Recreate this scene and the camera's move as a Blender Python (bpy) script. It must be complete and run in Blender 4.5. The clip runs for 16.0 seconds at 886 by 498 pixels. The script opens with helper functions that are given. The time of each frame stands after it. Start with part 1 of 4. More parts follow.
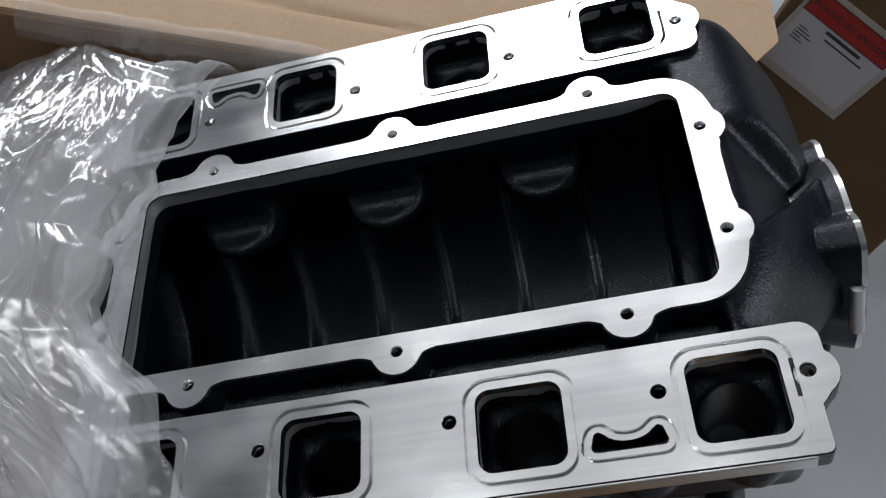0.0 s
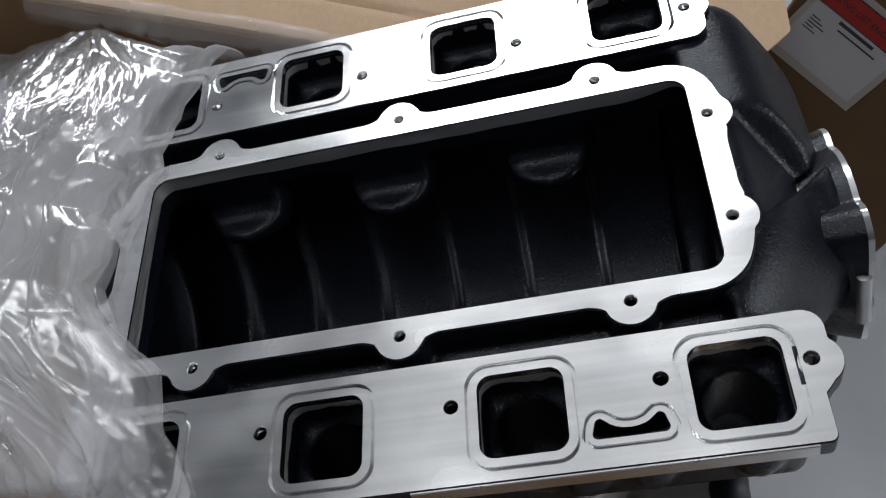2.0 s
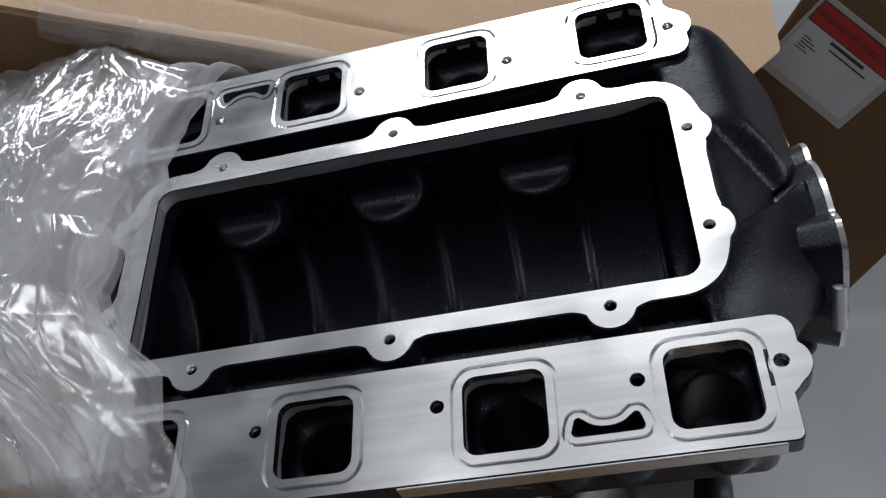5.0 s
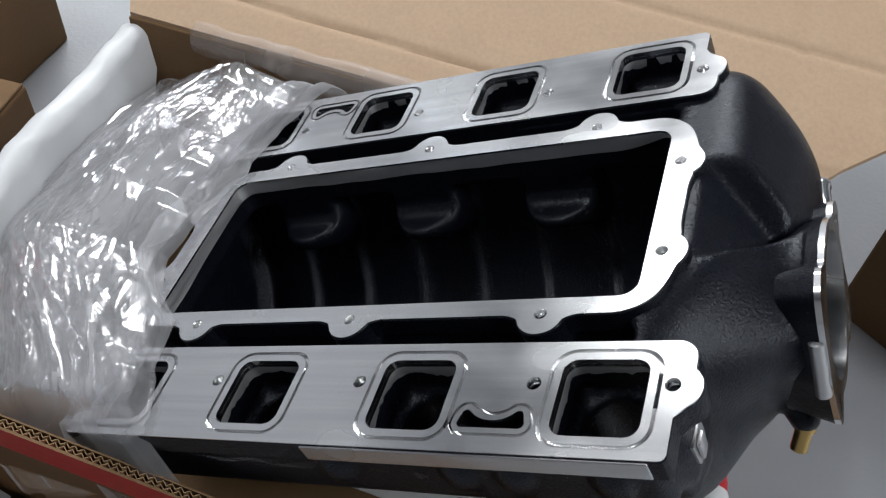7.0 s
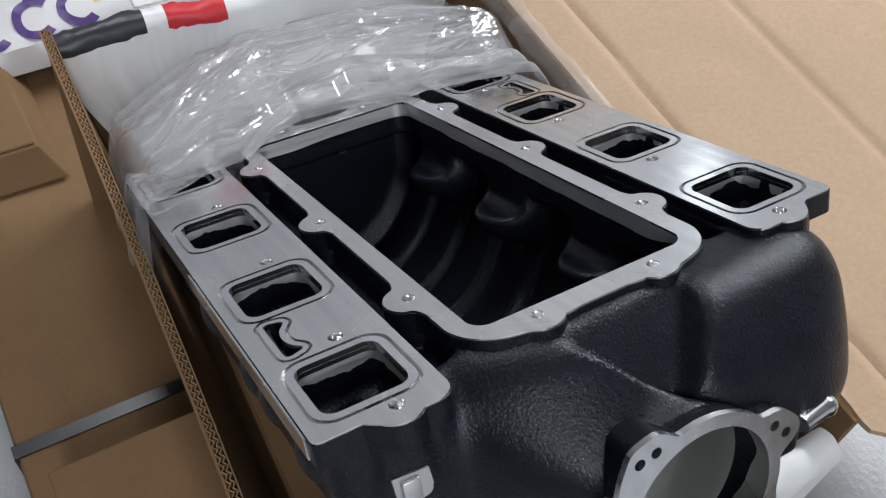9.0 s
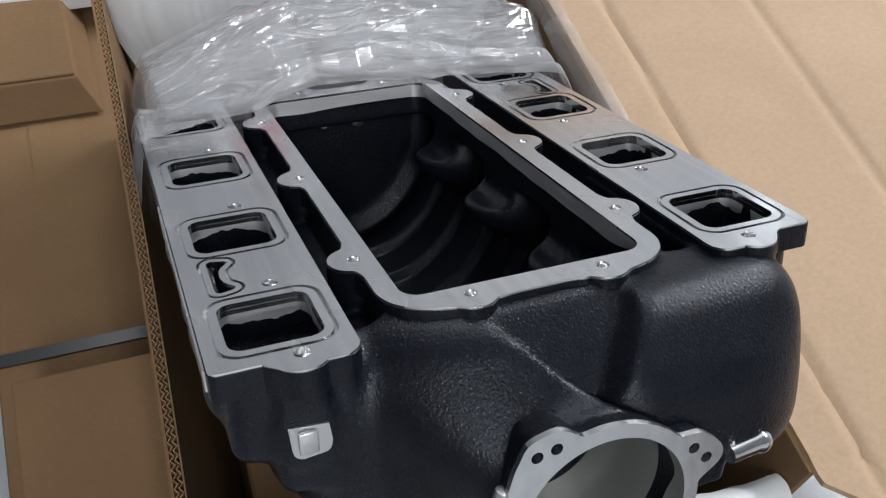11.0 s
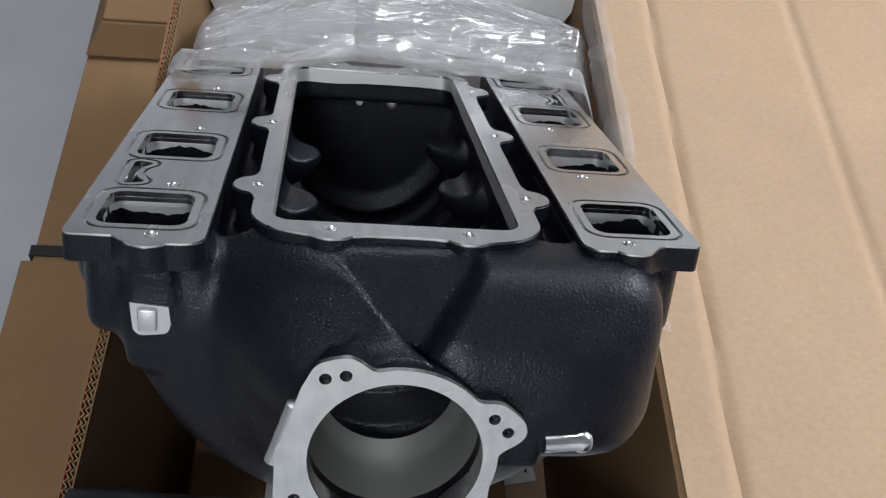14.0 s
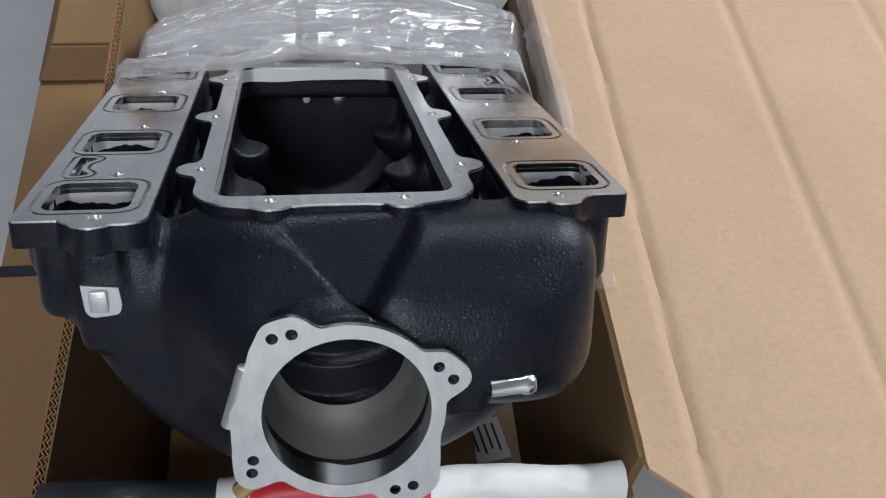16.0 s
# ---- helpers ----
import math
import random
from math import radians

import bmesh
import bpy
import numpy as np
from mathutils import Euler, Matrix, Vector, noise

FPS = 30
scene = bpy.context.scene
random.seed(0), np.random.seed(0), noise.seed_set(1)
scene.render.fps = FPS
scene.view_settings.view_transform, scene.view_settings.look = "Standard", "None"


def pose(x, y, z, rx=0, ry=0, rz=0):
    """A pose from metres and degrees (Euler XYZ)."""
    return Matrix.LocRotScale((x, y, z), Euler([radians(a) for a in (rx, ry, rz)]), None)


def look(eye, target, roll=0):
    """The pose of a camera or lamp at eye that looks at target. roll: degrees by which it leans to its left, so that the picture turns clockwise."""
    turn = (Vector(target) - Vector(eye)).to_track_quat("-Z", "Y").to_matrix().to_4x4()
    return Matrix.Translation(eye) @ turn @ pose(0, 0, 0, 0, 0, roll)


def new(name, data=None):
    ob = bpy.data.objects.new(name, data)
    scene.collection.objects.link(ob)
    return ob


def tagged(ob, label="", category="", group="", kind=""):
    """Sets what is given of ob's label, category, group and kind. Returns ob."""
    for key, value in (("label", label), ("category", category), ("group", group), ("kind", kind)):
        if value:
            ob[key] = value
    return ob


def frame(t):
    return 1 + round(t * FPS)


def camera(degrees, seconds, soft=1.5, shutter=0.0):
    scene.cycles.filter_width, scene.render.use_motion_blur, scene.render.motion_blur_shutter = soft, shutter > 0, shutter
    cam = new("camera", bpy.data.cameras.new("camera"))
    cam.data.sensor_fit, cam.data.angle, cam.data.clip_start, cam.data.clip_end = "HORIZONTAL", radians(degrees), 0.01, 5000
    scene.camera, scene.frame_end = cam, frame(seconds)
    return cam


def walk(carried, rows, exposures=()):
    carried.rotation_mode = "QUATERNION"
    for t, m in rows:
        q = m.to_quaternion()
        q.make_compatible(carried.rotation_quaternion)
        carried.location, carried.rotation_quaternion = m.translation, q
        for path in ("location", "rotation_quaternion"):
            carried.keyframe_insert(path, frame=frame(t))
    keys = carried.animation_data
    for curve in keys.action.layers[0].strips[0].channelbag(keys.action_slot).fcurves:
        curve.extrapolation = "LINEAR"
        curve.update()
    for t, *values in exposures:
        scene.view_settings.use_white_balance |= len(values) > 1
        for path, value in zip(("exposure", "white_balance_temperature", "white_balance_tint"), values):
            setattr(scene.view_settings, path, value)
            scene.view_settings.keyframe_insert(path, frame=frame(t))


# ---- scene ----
cam = camera(50.8, 16.0, soft=1.2)
H = 0.42          # height of the middle of the gasket rail above the floor
TILT = 28.0       # the casting lies nose up in its carton
LIE = pose(0, 0, H, 0, -TILT, 0)
PATH = [
    (0, (0.133, -0.335, 0.903), (-0.23, 0.793, -0.708), -24.9),
    (0.5, (0.139, -0.338, 0.901), (-0.238, 0.776, -0.717), -25.5),
    (1, (0.14, -0.342, 0.899), (-0.237, 0.779, -0.714), -25.3),
    (1.5, (0.139, -0.341, 0.897), (-0.246, 0.78, -0.713), -25.3),
    (2, (0.137, -0.338, 0.899), (-0.255, 0.777, -0.714), -25.6),
    (2.5, (0.136, -0.336, 0.904), (-0.246, 0.772, -0.717), -25.3),
    (3, (0.136, -0.339, 0.902), (-0.24, 0.778, -0.714), -24.5),
    (3.5, (0.138, -0.336, 0.903), (-0.241, 0.78, -0.714), -24.6),
    (4, (0.14, -0.335, 0.903), (-0.23, 0.781, -0.715), -24.3),
    (4.5, (0.138, -0.343, 0.911), (-0.232, 0.781, -0.701), -24.5),
    (6.8, (0.323, -0.401, 0.828), (-0.587, 0.855, -0.435), -29.9),
    (7, (0.343, -0.399, 0.817), (-0.636, 0.847, -0.404), -29.7),
    (7.5, (0.387, -0.355, 0.785), (-0.725, 0.85, -0.361), -27.7),
    (8, (0.437, -0.317, 0.766), (-0.878, 0.721, -0.327), -23.0),
    (8.5, (0.499, -0.28, 0.732), (-0.976, 0.622, -0.273), -16.6),
    (9, (0.548, -0.246, 0.708), (-1.068, 0.49, -0.212), -9.5),
    (9.2, (0.556, -0.233, 0.698), (-1.105, 0.439, -0.19), -7.3),
    (11.5, (0.589, -0.174, 0.675), (-1.101, 0.428, -0.21), -1.2),
    (12, (0.613, -0.141, 0.67), (-1.097, 0.419, -0.204), 0.8),
    (12.5, (0.642, -0.108, 0.66), (-1.128, 0.33, -0.161), 3.3),
    (13, (0.652, -0.085, 0.654), (-1.147, 0.256, -0.151), 5.2),
    (13.5, (0.659, -0.067, 0.654), (-1.151, 0.228, -0.146), 6.1),
    (14, (0.666, -0.044, 0.649), (-1.148, 0.219, -0.152), 6.0),
    (14.5, (0.674, -0.03, 0.646), (-1.142, 0.231, -0.149), 5.3),
    (15, (0.68, -0.019, 0.641), (-1.142, 0.241, -0.143), 3.9),
    (15.5, (0.695, -0.016, 0.639), (-1.129, 0.257, -0.135), 2.5),
    (16, (0.702, -0.021, 0.629), (-1.123, 0.277, -0.134), 1.6),
]
SHIFT = Matrix.Translation((0, 0, -0.45))
walk(cam, [(t, LIE @ SHIFT @ look(eye, target, roll)) for t, eye, target, roll in PATH],
     exposures=[(0.0, -0.09), (4.7, -0.09), (7.0, 0.27), (9.0, 0.42), (12.0, 0.50), (16.0, 0.45)])

# ---- light ----
world = bpy.data.worlds.new("room_light")
scene.world = world
world.use_nodes = True
world.node_tree.nodes["Background"].inputs[0].default_value = (0.75, 0.8, 0.9, 1)
world.node_tree.nodes["Background"].inputs[1].default_value = 0.06


def lamp(name, x, y, z, sx, sy, power, colour=(0.94, 0.97, 1), target=None):
    data = bpy.data.lights.new(name, "AREA")
    data.shape, data.size, data.size_y, data.energy, data.color = "RECTANGLE", sx, sy, power, colour
    ob = new(name, data)
    ob.matrix_world = look((x, y, z), target or (x, y + 0.001, 0))
    return ob


lamp("unseen_ceiling_light", -1.2, 2.9, 2.86, 2.4, 0.6, 142)
# unseen light, added to brighten the east wall that the throttle flange reflects
lamp("unseen_ceiling_light", 2.7, -0.6, 2.86, 1.8, 0.5, 55)
lamp("ceiling_panel_light", -1.5, 1.25, 2.86, 2.6, 1.3, 5.5)
# unseen light, added to put a sheen on the casting's shoulder
lamp("unseen_ceiling_light", -1.7, 0.08, 2.86, 1.6, 0.5, 22)


# ---- materials ----
def mat(name, colour, rough=0.5, metal=0.0, build=None):
    m = bpy.data.materials.new(name)
    m.use_nodes = True
    nt = m.node_tree
    b = nt.nodes["Principled BSDF"]
    b.inputs["Base Color"].default_value = (*colour, 1)
    b.inputs["Roughness"].default_value = rough
    b.inputs["Metallic"].default_value = metal
    if build:
        build(nt, b)
    return m


def node(nt, kind, **values):
    n = nt.nodes.new(kind)
    for key, value in values.items():
        n.inputs[key].default_value = value
    return n


def coords(nt, scale=(1, 1, 1), turn=(0, 0, 0)):
    tc = nt.nodes.new("ShaderNodeTexCoord")
    mp = nt.nodes.new("ShaderNodeMapping")
    mp.inputs["Scale"].default_value = scale
    mp.inputs["Rotation"].default_value = turn
    nt.links.new(tc.outputs["Object"], mp.inputs["Vector"])
    return mp.outputs[0]


def noise_tex(nt, scale, detail=4.0, rough=0.55, stretch=(1, 1, 1), turn=(0, 0, 0)):
    n = node(nt, "ShaderNodeTexNoise", Scale=scale, Detail=detail, Roughness=rough)
    nt.links.new(coords(nt, stretch, turn), n.inputs["Vector"])
    return n.outputs["Fac"]


def ramp(nt, fac, a, b, lo=0.3, hi=0.7):
    r = nt.nodes.new("ShaderNodeValToRGB")
    r.color_ramp.elements[0].position, r.color_ramp.elements[1].position = lo, hi
    r.color_ramp.elements[0].color = (*a, 1) if hasattr(a, "__len__") else (a, a, a, 1)
    r.color_ramp.elements[1].color = (*b, 1) if hasattr(b, "__len__") else (b, b, b, 1)
    nt.links.new(fac, r.inputs[0])
    return r.outputs[0]


def bump(nt, b, fac, strength, distance, before=None):
    n = node(nt, "ShaderNodeBump", Strength=strength, Distance=distance)
    nt.links.new(fac, n.inputs["Height"])
    if before:
        nt.links.new(before, n.inputs["Normal"])
    nt.links.new(n.outputs[0], b.inputs["Normal"])
    return n.outputs[0]


def mix(nt, a, b, fac, mode="MIX"):
    m = nt.nodes.new("ShaderNodeMixRGB")
    m.blend_type = mode
    for socket, value in ((0, fac), (1, a), (2, b)):
        if hasattr(value, "is_linked"):
            nt.links.new(value, m.inputs[socket])
        elif socket == 0:
            m.inputs[0].default_value = value
        else:
            m.inputs[socket].default_value = (*value, 1)
    return m.outputs[0]


def build_machined(nt, b):
    streak = noise_tex(nt, 60, 3, 0.6, (0.06, 2.2, 1))
    cloud = noise_tex(nt, 11, 3, 0.5, (0.7, 1, 1))
    nt.links.new(ramp(nt, cloud, 0.12, 0.34, 0.34, 0.68), b.inputs["Roughness"])
    nt.links.new(ramp(nt, streak, (0.66, 0.66, 0.67), (0.8, 0.8, 0.8)), b.inputs["Base Color"])
    wavy = bump(nt, b, cloud, 0.3, 0.0035)
    bump(nt, b, streak, 0.12, 0.0004, wavy)


def build_milled(nt, b):
    streak = noise_tex(nt, 120, 3, 0.6, (0.2, 0.2, 3))
    nt.links.new(ramp(nt, streak, 0.42, 0.6), b.inputs["Roughness"])
    bump(nt, b, streak, 0.2, 0.0004)


def build_rough_alloy(nt, b):
    grain = noise_tex(nt, 900, 3)
    bump(nt, b, grain, 0.5, 0.0004)


def build_casting(nt, b):
    fine = noise_tex(nt, 900, 3, 0.6)
    wide = noise_tex(nt, 60, 3)
    nt.links.new(ramp(nt, wide, (0.0036, 0.0042, 0.008), (0.006, 0.007, 0.012)), b.inputs["Base Color"])
    nt.links.new(ramp(nt, fine, 0.24, 0.37), b.inputs["Roughness"])
    b.inputs["Specular IOR Level"].default_value = 0.31
    b.inputs["Specular Tint"].default_value = (0.88, 0.93, 1, 1)
    first = bump(nt, b, wide, 0.12, 0.001)
    bump(nt, b, noise_tex(nt, 600, 3, 0.55), 0.8, 0.0006, first)


def kraft_builder(a, c):
    def build(nt, b):
        fibre = noise_tex(nt, 260, 4, 0.7, (1, 0.7, 1))
        cloud = noise_tex(nt, 7, 4, 0.55)
        colour = mix(nt, ramp(nt, cloud, a, c, 0.25, 0.75), ramp(nt, fibre, (0.78, 0.77, 0.755), (1, 1, 1)), 0.5, "MULTIPLY")
        nt.links.new(colour, b.inputs["Base Color"])
        nt.links.new(ramp(nt, cloud, 0.68, 0.8), b.inputs["Roughness"])
        b.inputs["Specular IOR Level"].default_value = 0.2
        first = bump(nt, b, cloud, 0.12, 0.006)
        bump(nt, b, fibre, 0.3, 0.0006, first)
    return build


def build_print(nt, b):
    cloud = noise_tex(nt, 9, 4)
    scuff = noise_tex(nt, 160, 4, 0.7, (1, 0.2, 1))
    nt.links.new(ramp(nt, cloud, 0.32, 0.5), b.inputs["Roughness"])
    first = bump(nt, b, cloud, 0.3, 0.008)
    bump(nt, b, scuff, 0.1, 0.0005, first)


def build_floor(nt, b):
    wide = noise_tex(nt, 3, 5)
    fine = noise_tex(nt, 130, 4, 0.6)
    nt.links.new(ramp(nt, wide, (0.33, 0.345, 0.37), (0.42, 0.435, 0.46)), b.inputs["Base Color"])
    nt.links.new(ramp(nt, wide, 0.28, 0.42), b.inputs["Roughness"])
    bump(nt, b, fine, 0.35, 0.002)


def build_paint(nt, b):
    wide = noise_tex(nt, 4, 5)
    bump(nt, b, wide, 0.1, 0.01)


def build_daylight(nt, b):
    b.inputs["Emission Color"].default_value = (0.86, 0.93, 1, 1)
    b.inputs["Emission Strength"].default_value = 1.6


def build_film(nt, b, thin=0.10, thick=0.34):
    out = nt.nodes["Material Output"]
    cloud = noise_tex(nt, 9, 3, 0.5, (1.2, 0.6, 1))
    body = nt.nodes.new("ShaderNodeMixShader")
    clear = node(nt, "ShaderNodeBsdfTransparent", Color=(0.97, 0.97, 0.98, 1))
    haze = nt.nodes.new("ShaderNodeAddShader")
    dif = node(nt, "ShaderNodeBsdfDiffuse", Color=(0.44, 0.44, 0.45, 1))
    tra = node(nt, "ShaderNodeBsdfTranslucent", Color=(0.44, 0.44, 0.45, 1))
    nt.links.new(dif.outputs[0], haze.inputs[0])
    nt.links.new(tra.outputs[0], haze.inputs[1])
    nt.links.new(ramp(nt, cloud, thin, thick, 0.35, 0.68), body.inputs[0])
    nt.links.new(clear.outputs[0], body.inputs[1])
    nt.links.new(haze.outputs[0], body.inputs[2])
    gloss = node(nt, "ShaderNodeBsdfGlossy", Roughness=0.14)
    fres = node(nt, "ShaderNodeFresnel", IOR=1.4)
    top = nt.nodes.new("ShaderNodeMixShader")
    soft = nt.nodes.new("ShaderNodeMath")
    soft.operation = "MULTIPLY"
    soft.inputs[1].default_value = 0.28
    nt.links.new(fres.outputs[0], soft.inputs[0])
    nt.links.new(soft.outputs[0], top.inputs[0])
    nt.links.new(body.outputs[0], top.inputs[1])
    nt.links.new(gloss.outputs[0], top.inputs[2])
    nt.links.new(top.outputs[0], out.inputs["Surface"])


MACHINED = mat("machined_aluminium", (0.75, 0.75, 0.76), 0.25, 1.0, build_machined)
MILLED = mat("milled_aluminium", (0.72, 0.72, 0.73), 0.5, 1.0, build_milled)
ALLOY = mat("raw_alloy", (0.62, 0.62, 0.63), 0.4, 1.0, build_rough_alloy)
CASTING = mat("black_powder_coat", (0.011, 0.011, 0.013), 0.42, 0.0, build_casting)
DULL = mat("dusty_cast_alloy", (0.34, 0.34, 0.325), 0.55, 0.7, build_rough_alloy)
CHROME = mat("zinc_plated_steel", (0.75, 0.76, 0.78), 0.16, 1.0)
BRASS = mat("brass", (0.66, 0.46, 0.18), 0.25, 1.0)
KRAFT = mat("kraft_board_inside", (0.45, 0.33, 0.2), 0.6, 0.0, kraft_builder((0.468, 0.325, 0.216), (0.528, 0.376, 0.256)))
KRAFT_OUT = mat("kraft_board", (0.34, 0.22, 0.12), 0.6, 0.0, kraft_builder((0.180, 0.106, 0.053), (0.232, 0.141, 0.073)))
# kraft board with the shade on the labelled carton put into its colour
SHADED_BOARD = mat("shaded_kraft_board", (0.15, 0.09, 0.045), 0.6, 0.0, kraft_builder((0.125, 0.076, 0.038), (0.165, 0.103, 0.053)))
FLUTE = mat("corrugated_edge", (0.3, 0.2, 0.11), 0.8, 0.0, kraft_builder((0.24, 0.15, 0.08), (0.36, 0.24, 0.13)))
WHITE = mat("white_print", (0.78, 0.79, 0.8), 0.4, 0.0, build_print)
RED = mat("red_print", (0.55, 0.02, 0.03), 0.35, 0.0, build_print)
BLACK = mat("black_print", (0.02, 0.024, 0.03), 0.35, 0.0, build_print)
PAPER = mat("label_paper", (0.8, 0.8, 0.8), 0.6)
INK = mat("ink", (0.03, 0.03, 0.035), 0.6)
FILM = mat("clear_plastic_film", (0.9, 0.9, 0.9), 0.1, 0.0, build_film)
FOLDED_FILM = mat("folded_plastic_film", (0.9, 0.9, 0.9), 0.1, 0.0, lambda nt, b: build_film(nt, b, 0.2, 0.52))
FLOOR = mat("grey_painted_floor", (0.4, 0.41, 0.43), 0.35, 0.0, build_floor)
PAINT = mat("grey_wall_paint", (0.44, 0.44, 0.445), 0.7, 0.0, build_paint)
EAST_PAINT = mat("white_wall_paint", (0.75, 0.75, 0.75), 0.6, 0.0, build_paint)
SLATE = mat("slate_wall_paint", (0.37, 0.375, 0.39), 0.7, 0.0, build_paint)
CEILING = mat("grey_ceiling_paint", (0.36, 0.36, 0.36), 0.7, 0.0, build_paint)
SKY = mat("overcast_daylight", (0, 0, 0), 1.0, 0.0, build_daylight)
TAPE = mat("packing_tape", (0.2, 0.122, 0.062), 0.5, 0.0, kraft_builder((0.19, 0.116, 0.058), (0.23, 0.142, 0.072)))
STRAP = mat("black_strap", (0.015, 0.015, 0.017), 0.3)
PURPLE = mat("purple_print", (0.06, 0.02, 0.16), 0.4)
YELLOW = mat("yellow_print", (0.75, 0.5, 0.03), 0.4)


# ---- mesh helpers ----
def part(name, bm, material, parent=None, label="", smooth=False, normals=True):
    if normals:
        bmesh.ops.recalc_face_normals(bm, faces=bm.faces)
    me = bpy.data.meshes.new(name)
    bm.to_mesh(me)
    bm.free()
    for m in (material if isinstance(material, (list, tuple)) else [material]):
        me.materials.append(m)
    if smooth:
        for p in me.polygons:
            p.use_smooth = True
        if smooth is not True:
            me.set_sharp_from_angle(angle=radians(smooth))
    ob = new(name, me)
    if parent is not None:
        ob.parent = parent
    if label:
        tagged(ob, label=label)
    return ob


def thing(name, label, category, m=None, group="", kind=""):
    ob = new(name)
    ob.empty_display_size = 0.05
    if m is not None:
        ob.matrix_world = m
    return tagged(ob, label, category, group, kind)


def box_bm(x0, x1, y0, y1, z0, z1, bevel=0.0, segments=2, bm=None):
    own = bm is None
    bm = bm or bmesh.new()
    made = bmesh.ops.create_cube(bm, size=1)["verts"]
    for v in made:
        v.co = Vector((x0 + (v.co.x + 0.5) * (x1 - x0), y0 + (v.co.y + 0.5) * (y1 - y0), z0 + (v.co.z + 0.5) * (z1 - z0)))
    if bevel:
        edges = {e for v in made for e in v.link_edges}
        bmesh.ops.bevel(bm, geom=list(edges), offset=bevel, segments=segments, affect="EDGES", profile=0.5)
    return bm


def arc(cx, cy, r, a0, a1, n=8):
    return [(cx + r * math.cos(radians(a0 + (a1 - a0) * i / n)), cy + r * math.sin(radians(a0 + (a1 - a0) * i / n))) for i in range(n + 1)]


def round_rect(x0, x1, y0, y1, r, n=6):
    return arc(x1 - r, y1 - r, r, 0, 90, n) + arc(x0 + r, y1 - r, r, 90, 180, n) + arc(x0 + r, y0 + r, r, 180, 270, n) + arc(x1 - r, y0 + r, r, 270, 360, n)


def circle(cx, cy, r, n=16):
    return [(cx + r * math.cos(2 * math.pi * i / n), cy + r * math.sin(2 * math.pi * i / n)) for i in range(n)]


def plate(bm, outer, holes, z0, z1, bottom=True):
    """A flat plate from z0 up to z1 with holes through it."""
    levels = []
    for z in ((z1, z0) if bottom else (z1,)):
        loops, edges = [], []
        for pts in [outer] + holes:
            vs = [bm.verts.new((x, y, z)) for x, y in pts]
            edges += [bm.edges.new((vs[i], vs[(i + 1) % len(vs)])) for i in range(len(vs))]
            loops.append(vs)
        bmesh.ops.triangle_fill(bm, use_beauty=True, use_dissolve=False, edges=edges)
        levels.append(loops)
    if bottom:
        for a, b in zip(*levels):
            for i in range(len(a)):
                j = (i + 1) % len(a)
                bm.faces.new((a[i], a[j], b[j], b[i]))
    else:
        for a in levels[0]:
            low = [bm.verts.new((v.co.x, v.co.y, z0)) for v in a]
            for i in range(len(a)):
                j = (i + 1) % len(a)
                bm.faces.new((a[i], a[j], low[j], low[i]))
    return bm


def fillet_lobes(outline, lobes, r, neck=0.008):
    """Pushes an outline out into round lugs about the given centres."""
    out = []
    n = len(outline)
    # subdivide the long sides first
    fine = []
    for i in range(n):
        (ax, ay), (bx, by) = outline[i], outline[(i + 1) % n]
        k = max(1, int(math.hypot(bx - ax, by - ay) / 0.002))
        fine += [(ax + (bx - ax) * j / k, ay + (by - ay) * j / k) for j in range(k)]
    n = len(fine)
    for i in range(n):
        (px, py), (x, y), (qx, qy) = fine[i - 1], fine[i], fine[(i + 1) % n]
        tx, ty = qx - px, qy - py
        tl = math.hypot(tx, ty) or 1
        nx, ny = ty / tl, -tx / tl
        push = 0.0
        for cx, cy in lobes:
            dx, dy = cx - x, cy - y
            along, off = dx * tx / tl + dy * ty / tl, dx * nx + dy * ny
            if abs(off) > 0.03:
                continue
            a = abs(along)
            if a < r + neck:
                cap = off + math.sqrt(max(r * r - a * a, 0)) if a < r else 0
                w = max(0.0, 1 - a / (r + neck))
                skirt = (off + r) * (w * w * (3 - 2 * w))
                push = max(push, cap if a < r * 0.86 else max(min(cap, skirt), skirt * 0.55))
        out.append((x + nx * push, y + ny * push))
    return out


# ---- solid shapes by distance, for the cast body ----
def smin(a, b, k):
    h = np.clip(0.5 + 0.5 * (b - a) / k, 0, 1)
    return b + (a - b) * h - k * h * (1 - h)


def smax(a, b, k):
    return -smin(-a, -b, k)


def sd_box(P, c, half, r=0.0):
    qx, qy, qz = (np.abs(P[i] - c[i]) - half[i] + r for i in range(3))
    return np.sqrt(np.maximum(qx, 0) ** 2 + np.maximum(qy, 0) ** 2 + np.maximum(qz, 0) ** 2) + np.minimum(np.maximum(qx, np.maximum(qy, qz)), 0) - r


def sd_ell(P, c, r):
    q = [(P[i] - c[i]) / r[i] for i in range(3)]
    k0 = np.sqrt(sum(v * v for v in q))
    k1 = np.sqrt(sum((v / s) ** 2 for v, s in zip(q, r)))
    return k0 * (k0 - 1) / np.maximum(k1, 1e-6)


def sd_capsule(P, a, b, ra, rb=None):
    rb = ra if rb is None else rb
    d = [b[i] - a[i] for i in range(3)]
    dd = sum(v * v for v in d)
    t = np.clip(sum((P[i] - a[i]) * d[i] for i in range(3)) / dd, 0, 1)
    return np.sqrt(sum((P[i] - a[i] - t * d[i]) ** 2 for i in range(3))) - (ra + (rb - ra) * t)


def sd_tube_x(P, cy, cz, r, x0, x1):
    d = np.sqrt((P[1] - cy) ** 2 + (P[2] - cz) ** 2) - r
    return np.maximum(d, np.maximum(x0 - P[0], P[0] - x1))


